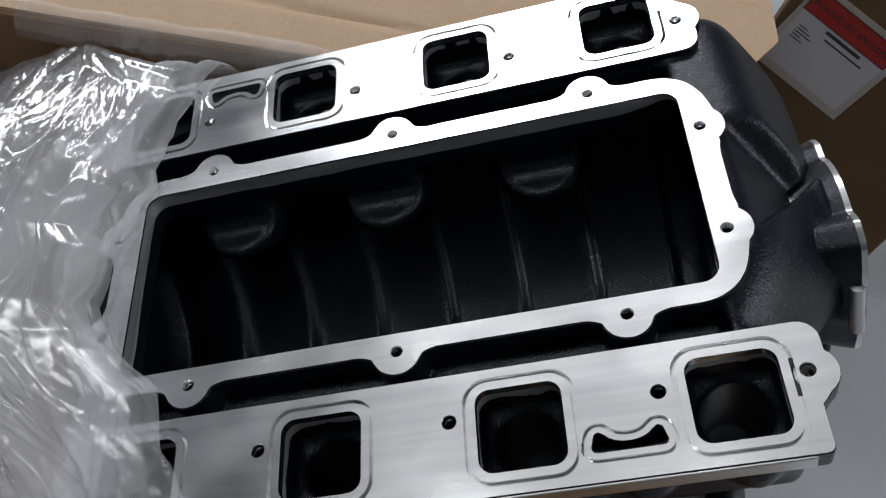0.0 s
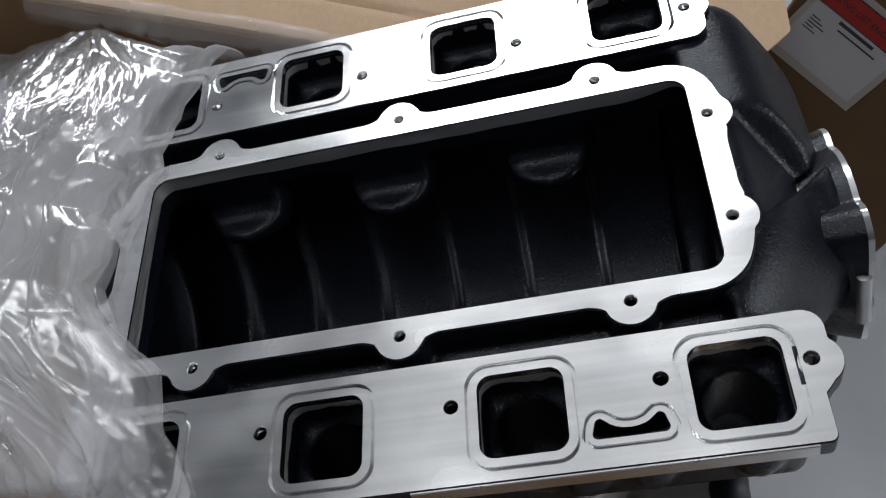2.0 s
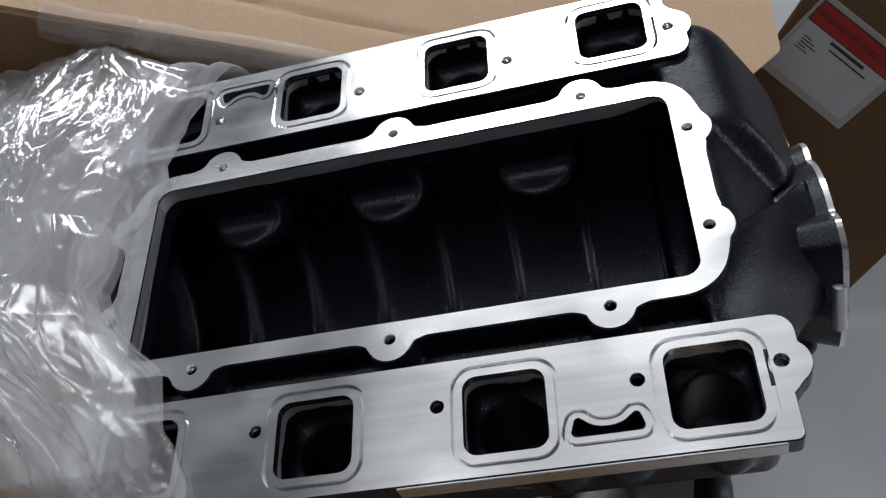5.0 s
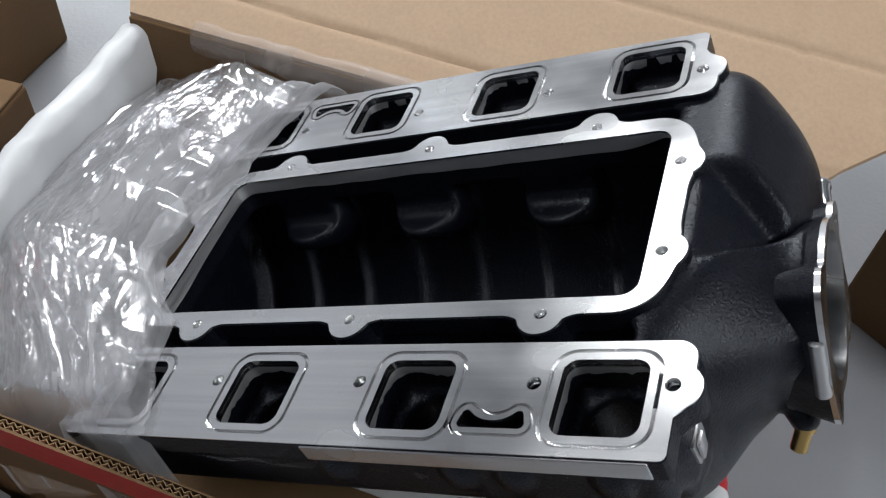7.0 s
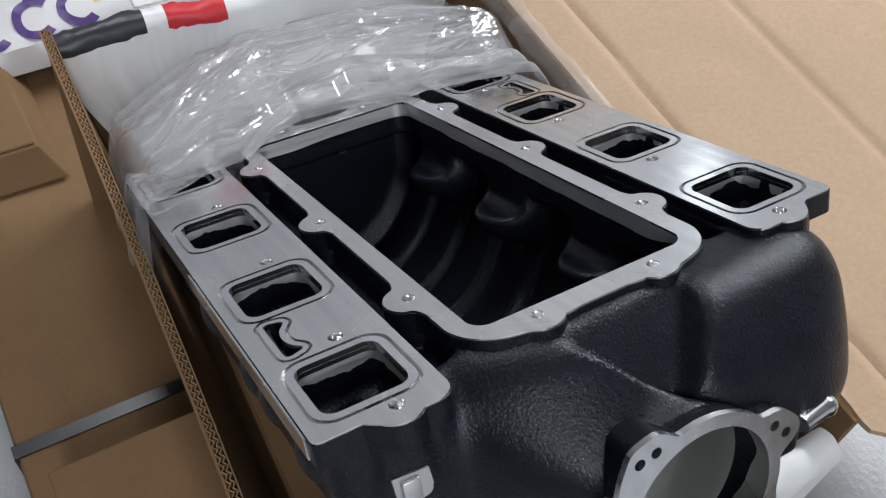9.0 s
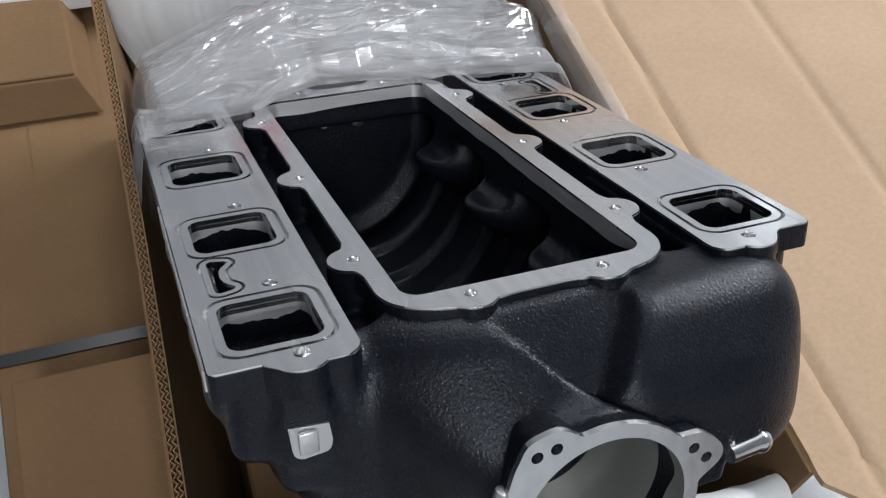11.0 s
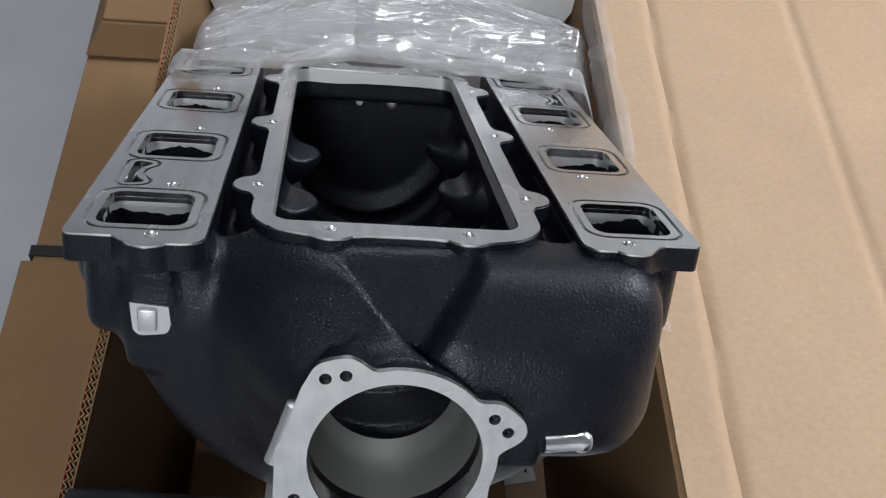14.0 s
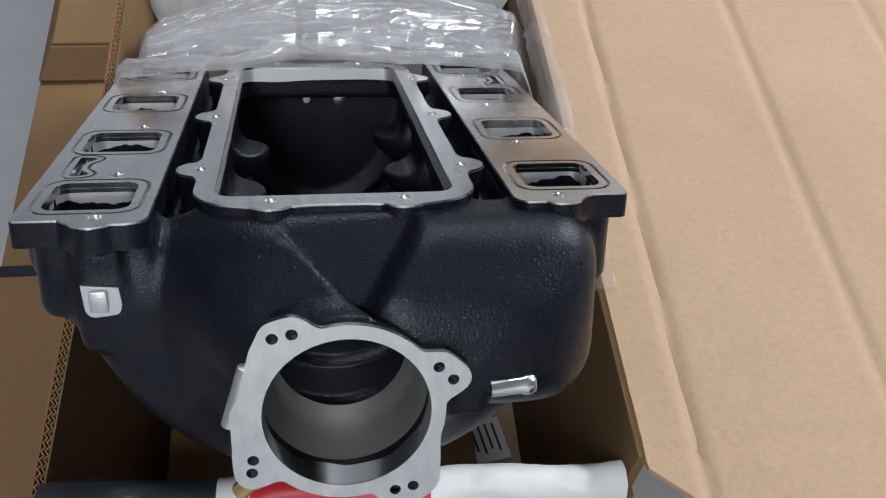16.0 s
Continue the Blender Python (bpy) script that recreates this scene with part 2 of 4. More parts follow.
def surface_net(f, lo, hi, h):
    """A smooth mesh of the zero surface of f over a grid."""
    n = [int(round((hi[i] - lo[i]) / h)) + 1 for i in range(3)]
    ax = [np.float32(lo[i]) + np.float32(h) * np.arange(n[i], dtype=np.float32) for i in range(3)]
    P = np.meshgrid(*ax, indexing="ij")
    F = f(P).astype(np.float32)
    inside = F < 0
    cells = [n[i] - 1 for i in range(3)]
    cut = lambda A, d: A[d[0]:d[0] + cells[0], d[1]:d[1] + cells[1], d[2]:d[2] + cells[2]]
    corners = [(i, j, k) for i in (0, 1) for j in (0, 1) for k in (0, 1)]
    total = sum(cut(inside, d).astype(np.int8) for d in corners)
    active = (total > 0) & (total < 8)
    index = -np.ones(cells, dtype=np.int64)
    where = np.argwhere(active)
    index[active] = np.arange(len(where))
    acc, cnt = np.zeros((len(where), 3)), np.zeros(len(where))
    for a in corners:
        for axis in range(3):
            if a[axis]:
                continue
            b = list(a)
            b[axis] = 1
            fa, fb = cut(F, a)[active], cut(F, b)[active]
            cross = (fa < 0) != (fb < 0)
            t = np.where(cross, fa / np.where(cross, fa - fb, 1), 0)
            p = np.array(a, dtype=float)[None, :] + np.zeros((len(where), 3))
            p[:, axis] += t
            acc[cross] += p[cross]
            cnt[cross] += 1
    verts = (where + acc / cnt[:, None]) * h + np.array(lo)
    quads = []
    for axis in range(3):
        u, v = (axis + 1) % 3, (axis + 2) % 3
        s0 = [slice(None)] * 3
        s1 = [slice(None)] * 3
        s0[axis], s1[axis] = slice(0, n[axis] - 1), slice(1, n[axis])
        change = inside[tuple(s0)] != inside[tuple(s1)]
        ids = np.argwhere(change)
        ids = ids[(ids[:, u] > 0) & (ids[:, v] > 0) & (ids[:, u] < cells[u]) & (ids[:, v] < cells[v])]
        first = inside[tuple(ids.T)]
        pick = []
        for du, dv in ((1, 1), (0, 1), (0, 0), (1, 0)):
            q = ids.copy()
            q[:, u] -= du
            q[:, v] -= dv
            pick.append(index[tuple(q.T)])
        q = np.stack(pick, 1)
        q[~first] = q[~first][:, ::-1]
        quads.append(q)
    return verts, np.concatenate(quads)


def net_part(name, verts, quads, material, parent, label=""):
    me = bpy.data.meshes.new(name)
    me.from_pydata(verts.tolist(), [], quads.tolist())
    me.materials.append(material)
    for p in me.polygons:
        p.use_smooth = True
    me.update()
    ob = new(name, me)
    ob.parent = parent
    if label:
        tagged(ob, label=label)
    return ob


# ---- the room ----
def slab(name, x0, x1, y0, y1, z0, z1, material, label):
    return tagged(part(name, box_bm(x0, x1, y0, y1, z0, z1), material), label, name.split("_")[0], kind="structure")


slab("floor", -4, 4, -4, 5, -0.1, 0, FLOOR, "grey painted concrete floor with a fine texture")
slab("ceiling", -4, 4, -4, 5, 3.0, 3.1, CEILING, "plain grey workshop ceiling")
slab("wall_north", -4, 4, 5, 5.1, 0, 3, PAINT, "plain light grey painted wall")
slab("wall_south", -4, 4, -4.1, -4, 0, 3, PAINT, "plain light grey painted wall")
wall_west = slab("wall_west", -4.1, -4, -4, 3.15, 0, 3, SLATE, "slate grey painted wall with two windows")
for y0, y1, z0, z1 in ((3.15, 3.5, 0, 0.5), (3.15, 3.5, 1.1, 3), (3.5, 4.25, 0, 3), (4.25, 4.85, 0, 1.4), (4.25, 4.85, 2.45, 3), (4.85, 5, 0, 3)):
    part("wall_piece", box_bm(-4.1, -4, y0, y1, z0, z1), SLATE, wall_west)


def window(name, y0, y1, z0, z1):
    """A bright pane in its opening, with a frame round it."""
    w = tagged(part(name, box_bm(-4.075, -4.065, y0 + 0.03, y1 - 0.03, z0 + 0.03, z1 - 0.03), SKY), "bright window with overcast daylight behind it", "window", kind="structure")
    for a, b, c, d in ((y0, y0 + 0.03, z0, z1), (y1 - 0.03, y1, z0, z1), (y0 + 0.03, y1 - 0.03, z0, z0 + 0.03), (y0 + 0.03, y1 - 0.03, z1 - 0.03, z1)):
        part("window_frame", box_bm(-4.09, -4.03, a, b, c, d), CEILING, w)


window("window_1", 4.25, 4.85, 1.4, 2.45)
window("window_2", 3.15, 3.5, 0.5, 1.1)
part("floor_joint", box_bm(0.288, 0.292, 0.15, 5, 0.0002, 0.0012), INK, bpy.data.objects["floor"], "dark joint in the floor coating").rotation_euler = (0, 0, radians(-3))
slab("wall_east", 4, 4.1, -4, 5, 0, 3, EAST_PAINT, "plain light grey painted wall")

# ---- the intake manifold ----
manifold = thing("intake_manifold", "black-coated engine intake manifold with machined aluminium faces", "intake manifold", LIE)

NEAR_PORTS = [-0.155, -0.044, 0.067, 0.178]     # middles of the ports along the flange
NEAR_HOLES = [-0.193, -0.081, 0.029, 0.14, 0.214]
PORT_Y, PORT_HALF, HOLE_Y = -0.138, 0.0235, -0.130
SLOT_X = 0.1215


def flange_outline():
    pts = [(-0.196, -0.100), (0.214, -0.100)]
    pts = arc(0.213, -0.1135, 0.011, 90, 0, 5) + [(0.224, -0.120)] + arc(0.2155, -0.131, 0.0135, 50, -60, 8)
    pts += [(0.2195, -0.146), (0.2165, -0.149)] + arc(0.2125, -0.1695, 0.004, 0, -90, 3)
    pts += [(-0.185, -0.1735)] + arc(-0.188, -0.1685, 0.005, 270, 180, 4) + [(-0.193, -0.152), (-0.196, -0.147)]
    pts += arc(-0.195, -0.131, 0.0135, 240, 130, 8) + [(-0.204, -0.1195)] + arc(-0.193, -0.1135, 0.011, 180, 90, 5)
    return pts


def offset(pts, d):
    """A counter-clockwise outline moved outwards by d."""
    out, n = [], len(pts)
    for i in range(n):
        (px, py), (x, y), (qx, qy) = pts[i - 1], pts[i], pts[(i + 1) % n]
        tx, ty = qx - px, qy - py
        tl = math.hypot(tx, ty) or 1
        out.append((x + d * ty / tl, y - d * tx / tl))
    return out


def slot_outline(grow):
    """The crown-shaped water passage."""
    x0, x1, y0, y1 = SLOT_X - 0.0195, SLOT_X + 0.0195, -0.1585, -0.1475
    base = arc(x0 + 0.003, y0 + 0.003, 0.003, 180, 270, 4) + [(SLOT_X, y0)] + arc(x1 - 0.003, y0 + 0.003, 0.003, 270, 360, 4)
    base += arc(x1 - 0.0045, y1 - 0.003, 0.003, 10, 100, 4)
    base += [(SLOT_X + 0.0125 * math.cos(math.pi * k / 10), y1 - 0.0008 - 0.0055 * math.sin(math.pi * k / 10) ** 1.3) for k in range(1, 10)]
    base += arc(x0 + 0.0045, y1 - 0.003, 0.003, 80, 170, 4)
    return offset(base, grow)


def port_outline(cx, grow, r=0.008):
    h = PORT_HALF + grow
    return round_rect(cx - h, cx + h, PORT_Y - h, PORT_Y + h, r + grow * 0.8, 6)


def bolt_hole(bm, x, y, r, r2, n=16):
    """A countersunk, threaded hole that opens at z = 0."""
    rings = [[bm.verts.new((px, py, z)) for px, py in circle(x, y, q, n)] for q, z in ((r, -0.0001), (r2, -0.0013), (r2, -0.0035), (r2 * 0.93, -0.004), (r2, -0.0045), (r2 * 0.93, -0.005), (r2, -0.0055))]
    for a, b in zip(rings, rings[1:]):
        for i in range(n):
            bm.faces.new((a[i], a[i - 1], b[i - 1], b[i]))


def dense(pts, step):
    """An outline with extra points along its straight sides."""
    out = []
    for (ax, ay), (bx, by) in zip(pts, pts[1:] + pts[:1]):
        k = max(1, int(math.hypot(bx - ax, by - ay) / step))
        out += [(ax + (bx - ax) * i / k, ay + (by - ay) * i / k) for i in range(k)]
    return out


def flange_face(name, turn):
    ports = [port_outline(x, 0) for x in NEAR_PORTS]
    holes = [circle(x, HOLE_Y, 0.0042, 16) for x in NEAR_HOLES]
    bm = bmesh.new()
    depth = 0.0032
    plate(bm, flange_outline(), [port_outline(x, 0.0069) for x in NEAR_PORTS] + [slot_outline(0.0052)] + holes, -depth, 0)
    for x in NEAR_PORTS:
        plate(bm, port_outline(x, 0.0046), [port_outline(x, 0)], -depth, 0)
    plate(bm, slot_outline(0.0032), [slot_outline(0)], -depth, 0)
    plate(bm, [(0.01 + (x - 0.01) * 0.997, -0.138 + (y + 0.138) * 0.98) for x, y in flange_outline()], ports + [slot_outline(0)] + holes, -0.006, -depth - 0.0001)
    for x in NEAR_HOLES:
        bolt_hole(bm, x, HOLE_Y, 0.0042, 0.0038)
    body = bmesh.new()
    plate(body, [(0.01 + (x - 0.01) * 1.002, -0.138 + (y + 0.138) * 1.012) for x, y in flange_outline()], [port_outline(x, 0.0072) for x in NEAR_PORTS] + [slot_outline(0.0056)] + [circle(x, HOLE_Y, 0.0048, 12) for x in NEAR_HOLES], -0.0155, -0.0013)
    body.transform(turn)
    part("flange_body", body, CASTING, manifold, "black coated flange edge", smooth=30)
    bm.transform(turn)
    strip = box_bm(0.005, 0.208, -0.1752, -0.1735, -0.0140, -0.0014, 0.0005, 1)
    strip.transform(turn)
    part("flange_side", strip, MACHINED, manifold, "satin milled outer side of the flange")
    face = part(name, bm, MACHINED, manifold, "bright machined aluminium port face", smooth=30)
    # bored walls of the ports, bright for a finger's breadth, then ragged where the black skin begins
    for x in NEAR_PORTS:
        wall = bmesh.new()
        ring = dense(port_outline(x, 0.0001), 0.0016)
        top = [wall.verts.new((px, py, -0.0003)) for px, py in ring]
        low = []
        for px, py in ring:
            z = -0.0115 - 0.004 * noise.noise((px * 60, py * 60, 1.5)) - 0.0015 * noise.noise((px * 380, py * 380, 4.5))
            # teeth of black skin stand up into the outboard wall
            if py < PORT_Y - 0.018 and (abs(px - x - 0.004) < 0.004 or abs(px - x + 0.012) < 0.003):
                z += 0.0065
            low.append(wall.verts.new((px, py, z)))
        for i in range(len(top)):
            wall.faces.new((top[i], top[i - 1], low[i - 1], low[i]))
        wall.transform(turn)
        part("port_wall", wall, MILLED, face, "satin bored port wall with a ragged lower edge", smooth=40)
    return face


NEAR = Matrix.Identity(4)
FAR = Matrix.Translation((0.003, 0, 0)) @ pose(0, 0, 0, 0, 0, 180)
flange_face("port_flange", NEAR)
flange_face("port_flange", FAR)

RAIL_HOLES = [(x, y) for y in (-0.082, 0.082) for x in (-0.129, 0.0005, 0.1315)] + [(0.194, -0.038), (0.194, 0.038), (-0.194, -0.038), (-0.194, 0.038)]


def gasket_rail():
    outer = fillet_lobes(round_rect(-0.1945, 0.2015, -0.0825, 0.0825, 0.030, 12), RAIL_HOLES, 0.0145, 0.010)
    inner = round_rect(-0.177, 0.1852, -0.0705, 0.0695, 0.011, 8)
    bm = bmesh.new()
    plate(bm, outer, [inner] + [circle(x, y, 0.0038, 16) for x, y in RAIL_HOLES], -0.0016, 0)
    for x, y in RAIL_HOLES:
        bolt_hole(bm, x, y, 0.0038, 0.0032)
    body = bmesh.new()
    plate(body, offset(outer, 0.0006), [offset(inner, 0.0016)] + [circle(x, y, 0.0048, 12) for x, y in RAIL_HOLES], -0.014, -0.0014)
    part("rail_body", body, CASTING, manifold, "black coated rail edge", smooth=30)
    rail = part("gasket_rail", bm, MACHINED, manifold, "bright machined aluminium rail with bolt lugs", smooth=30)
    # milled wall of the opening, down to the uneven cast skin
    wall = bmesh.new()
    ring = dense(inner, 0.003)
    a = [wall.verts.new((x, y, -0.0016)) for x, y in ring]
    b = [wall.verts.new((x, y, -0.0125 - 0.002 * noise.noise((x * 30, y * 30, 2.0)) + 0.009 * max(0, (x - 0.14) / 0.045) ** 2)) for x, y in ring]
    for i in range(len(a)):
        wall.faces.new((a[i], a[i - 1], b[i - 1], b[i]))
    part("opening_wall", wall, MILLED, rail, "satin milled wall of the opening", smooth=40)
    return rail


gasket_rail()

BORE = (0.0, -0.095, 0.0455)
FAR_PORTS = [0.003 - x for x in NEAR_PORTS]
RIB_START, RIB_STEP = -0.159, 0.0555
MOUTHS = [(x, 1) for x in (-0.131, -0.020, 0.0915)] + [(x, -1) for x in (-0.0885, 0.0225, 0.134)]


def half_space(P, point, normal):
    n = Vector(normal).normalized()
    return sum((P[i] - point[i]) * n[i] for i in range(3))


def lug_box(P):
    d = sd_box(P, (0.003, 0, -0.035), (0.198, 0.083, 0.0312), 0.024)
    for x, y in RAIL_HOLES:
        d = np.minimum(d, np.maximum(np.sqrt((P[0] - x) ** 2 + (P[1] - y) ** 2) - 0.0132, np.abs(P[2] + 0.02) - 0.0165))
    return d


def cast_body(P):
    x, y, z = P
    bowl = (np.sqrt((y / 0.155) ** 2 + ((z + 0.040) / 0.150) ** 2) - 1) * 0.145
    bowl = smax(bowl, z + 0.022, 0.012)
    bowl = smax(bowl, np.abs(x + 0.014) - 0.228, 0.04)
    d = bowl
    for side, mid in ((-1, 0.0105), (1, -0.0075)):
        d = smin(d, sd_box(P, (mid, side * 0.134, -0.034), (0.198, 0.0335, 0.030), 0.010), 0.012)
    for side, mid in ((-1, 0.012), (1, -0.009)):
        d = np.minimum(d, sd_box(P, (mid, side * 0.138, -0.0095), (0.203, 0.0348, 0.0055), 0.003))
    # nose: a broad dome, a sloping left face and one raised shoulder that run into the round throttle neck
    d = smin(d, sd_ell(P, (0.165, -0.004, -0.094), (0.094, 0.104, 0.085)), 0.014)
    front = sd_box(P, (0.2225, -0.030, -0.055), (0.0475, 0.085, 0.0505), 0.010)
    front = smax(front, half_space(P, (0.216, -0.040, -0.0066), (0.77, -0.07, 0.637)), 0.016)
    front = smax(front, half_space(P, (0.205, -0.098, -0.025), (0.62, -0.62, 0.40)), 0.030)
    front = smax(front, half_space(P, (0.215, -0.092, -0.080), (0.45, -0.72, -0.50)), 0.030)
    d = smin(d, front, 0.008)
    d = smin(d, sd_tube_x(P, BORE[0], BORE[1], 0.053, 0.10, 0.262), 0.010)
    # sunk triangle between the ridge and the shoulder
    sunk = smax(-half_space(P, (0.236, 0.002, -0.0405), (0.775, 0.018, 0.632)), -half_space(P, (0.2405, -0.0035, -0.036), (-0.72, 0.69, 0.08)), 0.002)
    d = smax(d, -np.maximum(sunk, 0.2 - x), 0.003)
    shoulder = sd_box(P, (0.150, 0.080, -0.060), (0.112, 0.074, 0.055), 0.034)
    shoulder = smax(shoulder, half_space(P, (0.2275, 0.048, -0.006), (0.80, 0.05, 0.60)), 0.014)
    shoulder = smax(shoulder, half_space(P, (0.2275, 0.048, -0.0055), (0.18, -0.70, 0.69)), 0.003)
    shoulder = smax(shoulder, half_space(P, (0.246, 0.138, -0.040), (0.72, 0.69, 0.05)), 0.03)
    d = smin(d, shoulder, 0.003)
    # bosses under the front bolts, under the pad and beside the hose nipple
    d = smin(d, sd_box(P, (0.2025, -0.1315, -0.034), (0.0115, 0.0125, 0.030), 0.004), 0.004)
    d = smin(d, sd_box(P, (0.195, -0.1315, -0.060), (0.016, 0.014, 0.022), 0.005), 0.010)
    d = smin(d, sd_box(P, (0.186, 0.1315, -0.028), (0.0125, 0.0135, 0.026), 0.005), 0.005)
    d = smin(d, sd_box(P, (0.248, 0.066, -0.090), (0.014, 0.013, 0.018), 0.004), 0.006)
    d = smin(d, sd_capsule(P, (0.232, -0.028, -0.12), (0.249, -0.049, -0.1435), 0.0095), 0.005)
    for bx in (0.012, 0.095, 0.128, 0.182):
        for side, cx in ((-1, bx), (1, 0.003 - bx)):
            d = smin(d, sd_ell(P, (cx, side * 0.163, -0.030), (0.013, 0.012, 0.020)), 0.004)
    for side in (-1, 1):
        d = smax(d, -sd_box(P, (-0.01, side * 0.0915, -0.002), (0.193, 0.0095, 0.025), 0.006), 0.006)
    d = np.minimum(d, lug_box(P))
    # hollow inside: a trough with stepped ribs and the runner mouths hanging from both walls
    hollow = (np.sqrt((y / 0.092) ** 2 + ((z + 0.034) / 0.120) ** 2) - 1) * 0.10
    step = ((x - RIB_START) / RIB_STEP) % 1.0
    hollow = hollow + 0.0075 * np.minimum(step / 0.90, (1 - step) / 0.10) ** 1.4
    hollow = smax(hollow, np.abs(x + 0.015) - 0.208, 0.012)
    hollow = smax(hollow, z + 0.030, 0.006)
    for mx, side in MOUTHS:
        bulge = smin(sd_ell(P, (mx, side * 0.086, -0.054), (0.031, 0.040, 0.036)), sd_capsule(P, (mx, side * 0.088, -0.02), (mx, side * 0.086, -0.06), 0.026), 0.008)
        bulge = smax(bulge, half_space(P, (mx, side * 0.060, -0.070), (0, -0.55 * side, -0.83)), 0.006)
        mouth = sd_capsule(P, (mx, side * 0.064, -0.084), (mx, side * 0.090, -0.050), 0.0150)
        hollow = smin(smax(hollow, -bulge, 0.010), np.maximum(mouth, np.abs(y) - 0.088), 0.002)
    hollow = smin(hollow, sd_box(P, (0.0041, -0.0005, 0), (0.1827, 0.0716, 0.05), 0.011), 0.004)
    d = smax(d, -hollow, 0.003)
    # runners and bore
    for px, side in [(p, -1) for p in NEAR_PORTS] + [(p, 1) for p in FAR_PORTS]:
        d = np.maximum(d, -sd_box(P, (px, side * 0.138, -0.004), (0.0245, 0.0245, 0.026), 0.008))
        d = smax(d, -sd_capsule(P, (px, side * 0.136, -0.036), (px, side * 0.126, -0.112), 0.019), 0.004)
    d = np.maximum(d, -sd_box(P, (SLOT_X, -0.1515, 0), (0.019, 0.004, 0.02), 0.003))
    d = np.maximum(d, -sd_box(P, (0.003 - SLOT_X, 0.1515, 0), (0.019, 0.004, 0.02), 0.003))
    for hx in NEAR_HOLES:
        for cx, cy in ((hx, HOLE_Y), (0.003 - hx, -HOLE_Y)):
            d = np.maximum(d, -np.maximum(np.sqrt((x - cx) ** 2 + (y - cy) ** 2) - 0.0048, -0.022 - z))
    for cx, cy in RAIL_HOLES:
        d = np.maximum(d, -np.maximum(np.sqrt((x - cx) ** 2 + (y - cy) ** 2) - 0.0042, -0.02 - z))
    d = smax(d, -sd_tube_x(P, BORE[0], BORE[1], BORE[2] + 0.0015, 0.10, 0.4), 0.003)
    return d


net_part("casting", *surface_net(cast_body, (-0.26, -0.19, -0.215), (0.285, 0.19, 0.025), 0.0026), CASTING, manifold, "satin black powder-coated casting")


def throttle_ring():
    cy, cz, r = BORE
    ears = [((-0.036, -0.0475), (-0.027, -0.0455), 0.0105), ((0.049, -0.0695), (0.057, -0.0765), 0.0105),
            ((-0.0505, -0.092), (-0.0505, -0.1285), 0.0115), ((0.026, -0.1465), (0.037, -0.144), 0.0105), ((-0.040, -0.056), (-0.0505, -0.095), 0.0105),
            ((0.040, -0.10), (0.041, -0.14), 0.0105)]

    def reach(a):
        best = 0.0535
        for k in range(60):
            r2 = 0.078 - k * 0.0005
            py, pz = cy + r2 * math.cos(a), cz + r2 * math.sin(a)
            for p, q, w in ears:
                dy, dz = q[0] - p[0], q[1] - p[1]
                t = min(1, max(0, ((py - p[0]) * dy + (pz - p[1]) * dz) / (dy * dy + dz * dz)))
                if math.hypot(py - p[0] - t * dy, pz - p[1] - t * dz) < w:
                    return max(best, r2)
        return best
    radii = [reach(2 * math.pi * i / 160) for i in range(160)]
    for _ in range(2):
        radii = [(radii[i - 1] + 2 * radii[i] + radii[(i + 1) % 160]) / 4 for i in range(160)]
    outer = [(cy + radii[i] * math.cos(2 * math.pi * i / 160), cz + radii[i] * math.sin(2 * math.pi * i / 160)) for i in range(160)]
    bolts = [(-0.038, -0.0475), (-0.028, -0.0455), (0.049, -0.069), (0.057, -0.077), (-0.051, -0.1205), (-0.052, -0.1285), (0.026, -0.146), (0.036, -0.144)]
    bm = bmesh.new()
    plate(bm, outer, [circle(cy, cz, r, 48)] + [circle(a, b, 0.0032, 14) for a, b in bolts], 0.2685, 0.272)
    bm.transform(Matrix(((0, 0, 1, 0), (1, 0, 0, 0), (0, 1, 0, 0), (0, 0, 0, 1))))
    back = bmesh.new()
    plate(back, [(cy + (py - cy) * 0.995, cz + (pz - cz) * 0.995) for py, pz in outer], [circle(cy, cz, r + 0.008, 48)], 0.250, 0.2684)
    for v in back.verts:
        if v.co.z < 0.26:
            v.co.x, v.co.y, v.co.z = cy + (v.co.x - cy) * 0.88, cz + (v.co.y - cz) * 0.88, 0.242
    back.transform(Matrix(((0, 0, 1, 0), (1, 0, 0, 0), (0, 1, 0, 0), (0, 0, 0, 1))))
    part("throttle_boss", back, CASTING, manifold, "black cast boss behind the bore ring", smooth=30)
    ring = part("throttle_flange", bm, MACHINED, manifold, "bright machined ring round the throttle bore", smooth=30)
    bm = bmesh.new()
    n, wave = 64, lambda a: 0.261 + 0.007 * math.sin(a) + 0.0012 * math.sin(5 * a + 1) + 0.0008 * math.sin(11 * a)
    front = [bm.verts.new((0.2715, cy + (r - 0.0002) * math.cos(2 * math.pi * i / n), cz + (r - 0.0002) * math.sin(2 * math.pi * i / n))) for i in range(n)]
    back = [bm.verts.new((wave(2 * math.pi * i / n), cy + (r - 0.0004) * math.cos(2 * math.pi * i / n), cz + (r - 0.0004) * math.sin(2 * math.pi * i / n))) for i in range(n)]
    for i in range(n):
        bm.faces.new((front[i - 1], front[i], back[i], back[i - 1]))
    throat = bmesh.new()
    rings = [[throat.verts.new((x, cy + q * math.cos(2 * math.pi * i / 48), cz + q * math.sin(2 * math.pi * i / 48))) for i in range(48)] for x, q in ((0.246, 0.0469), (0.243, 0.0461), (0.232, 0.0450), (0.220, 0.0438), (0.212, 0.0430), (0.209, 0.0412), (0.198, 0.0400))]
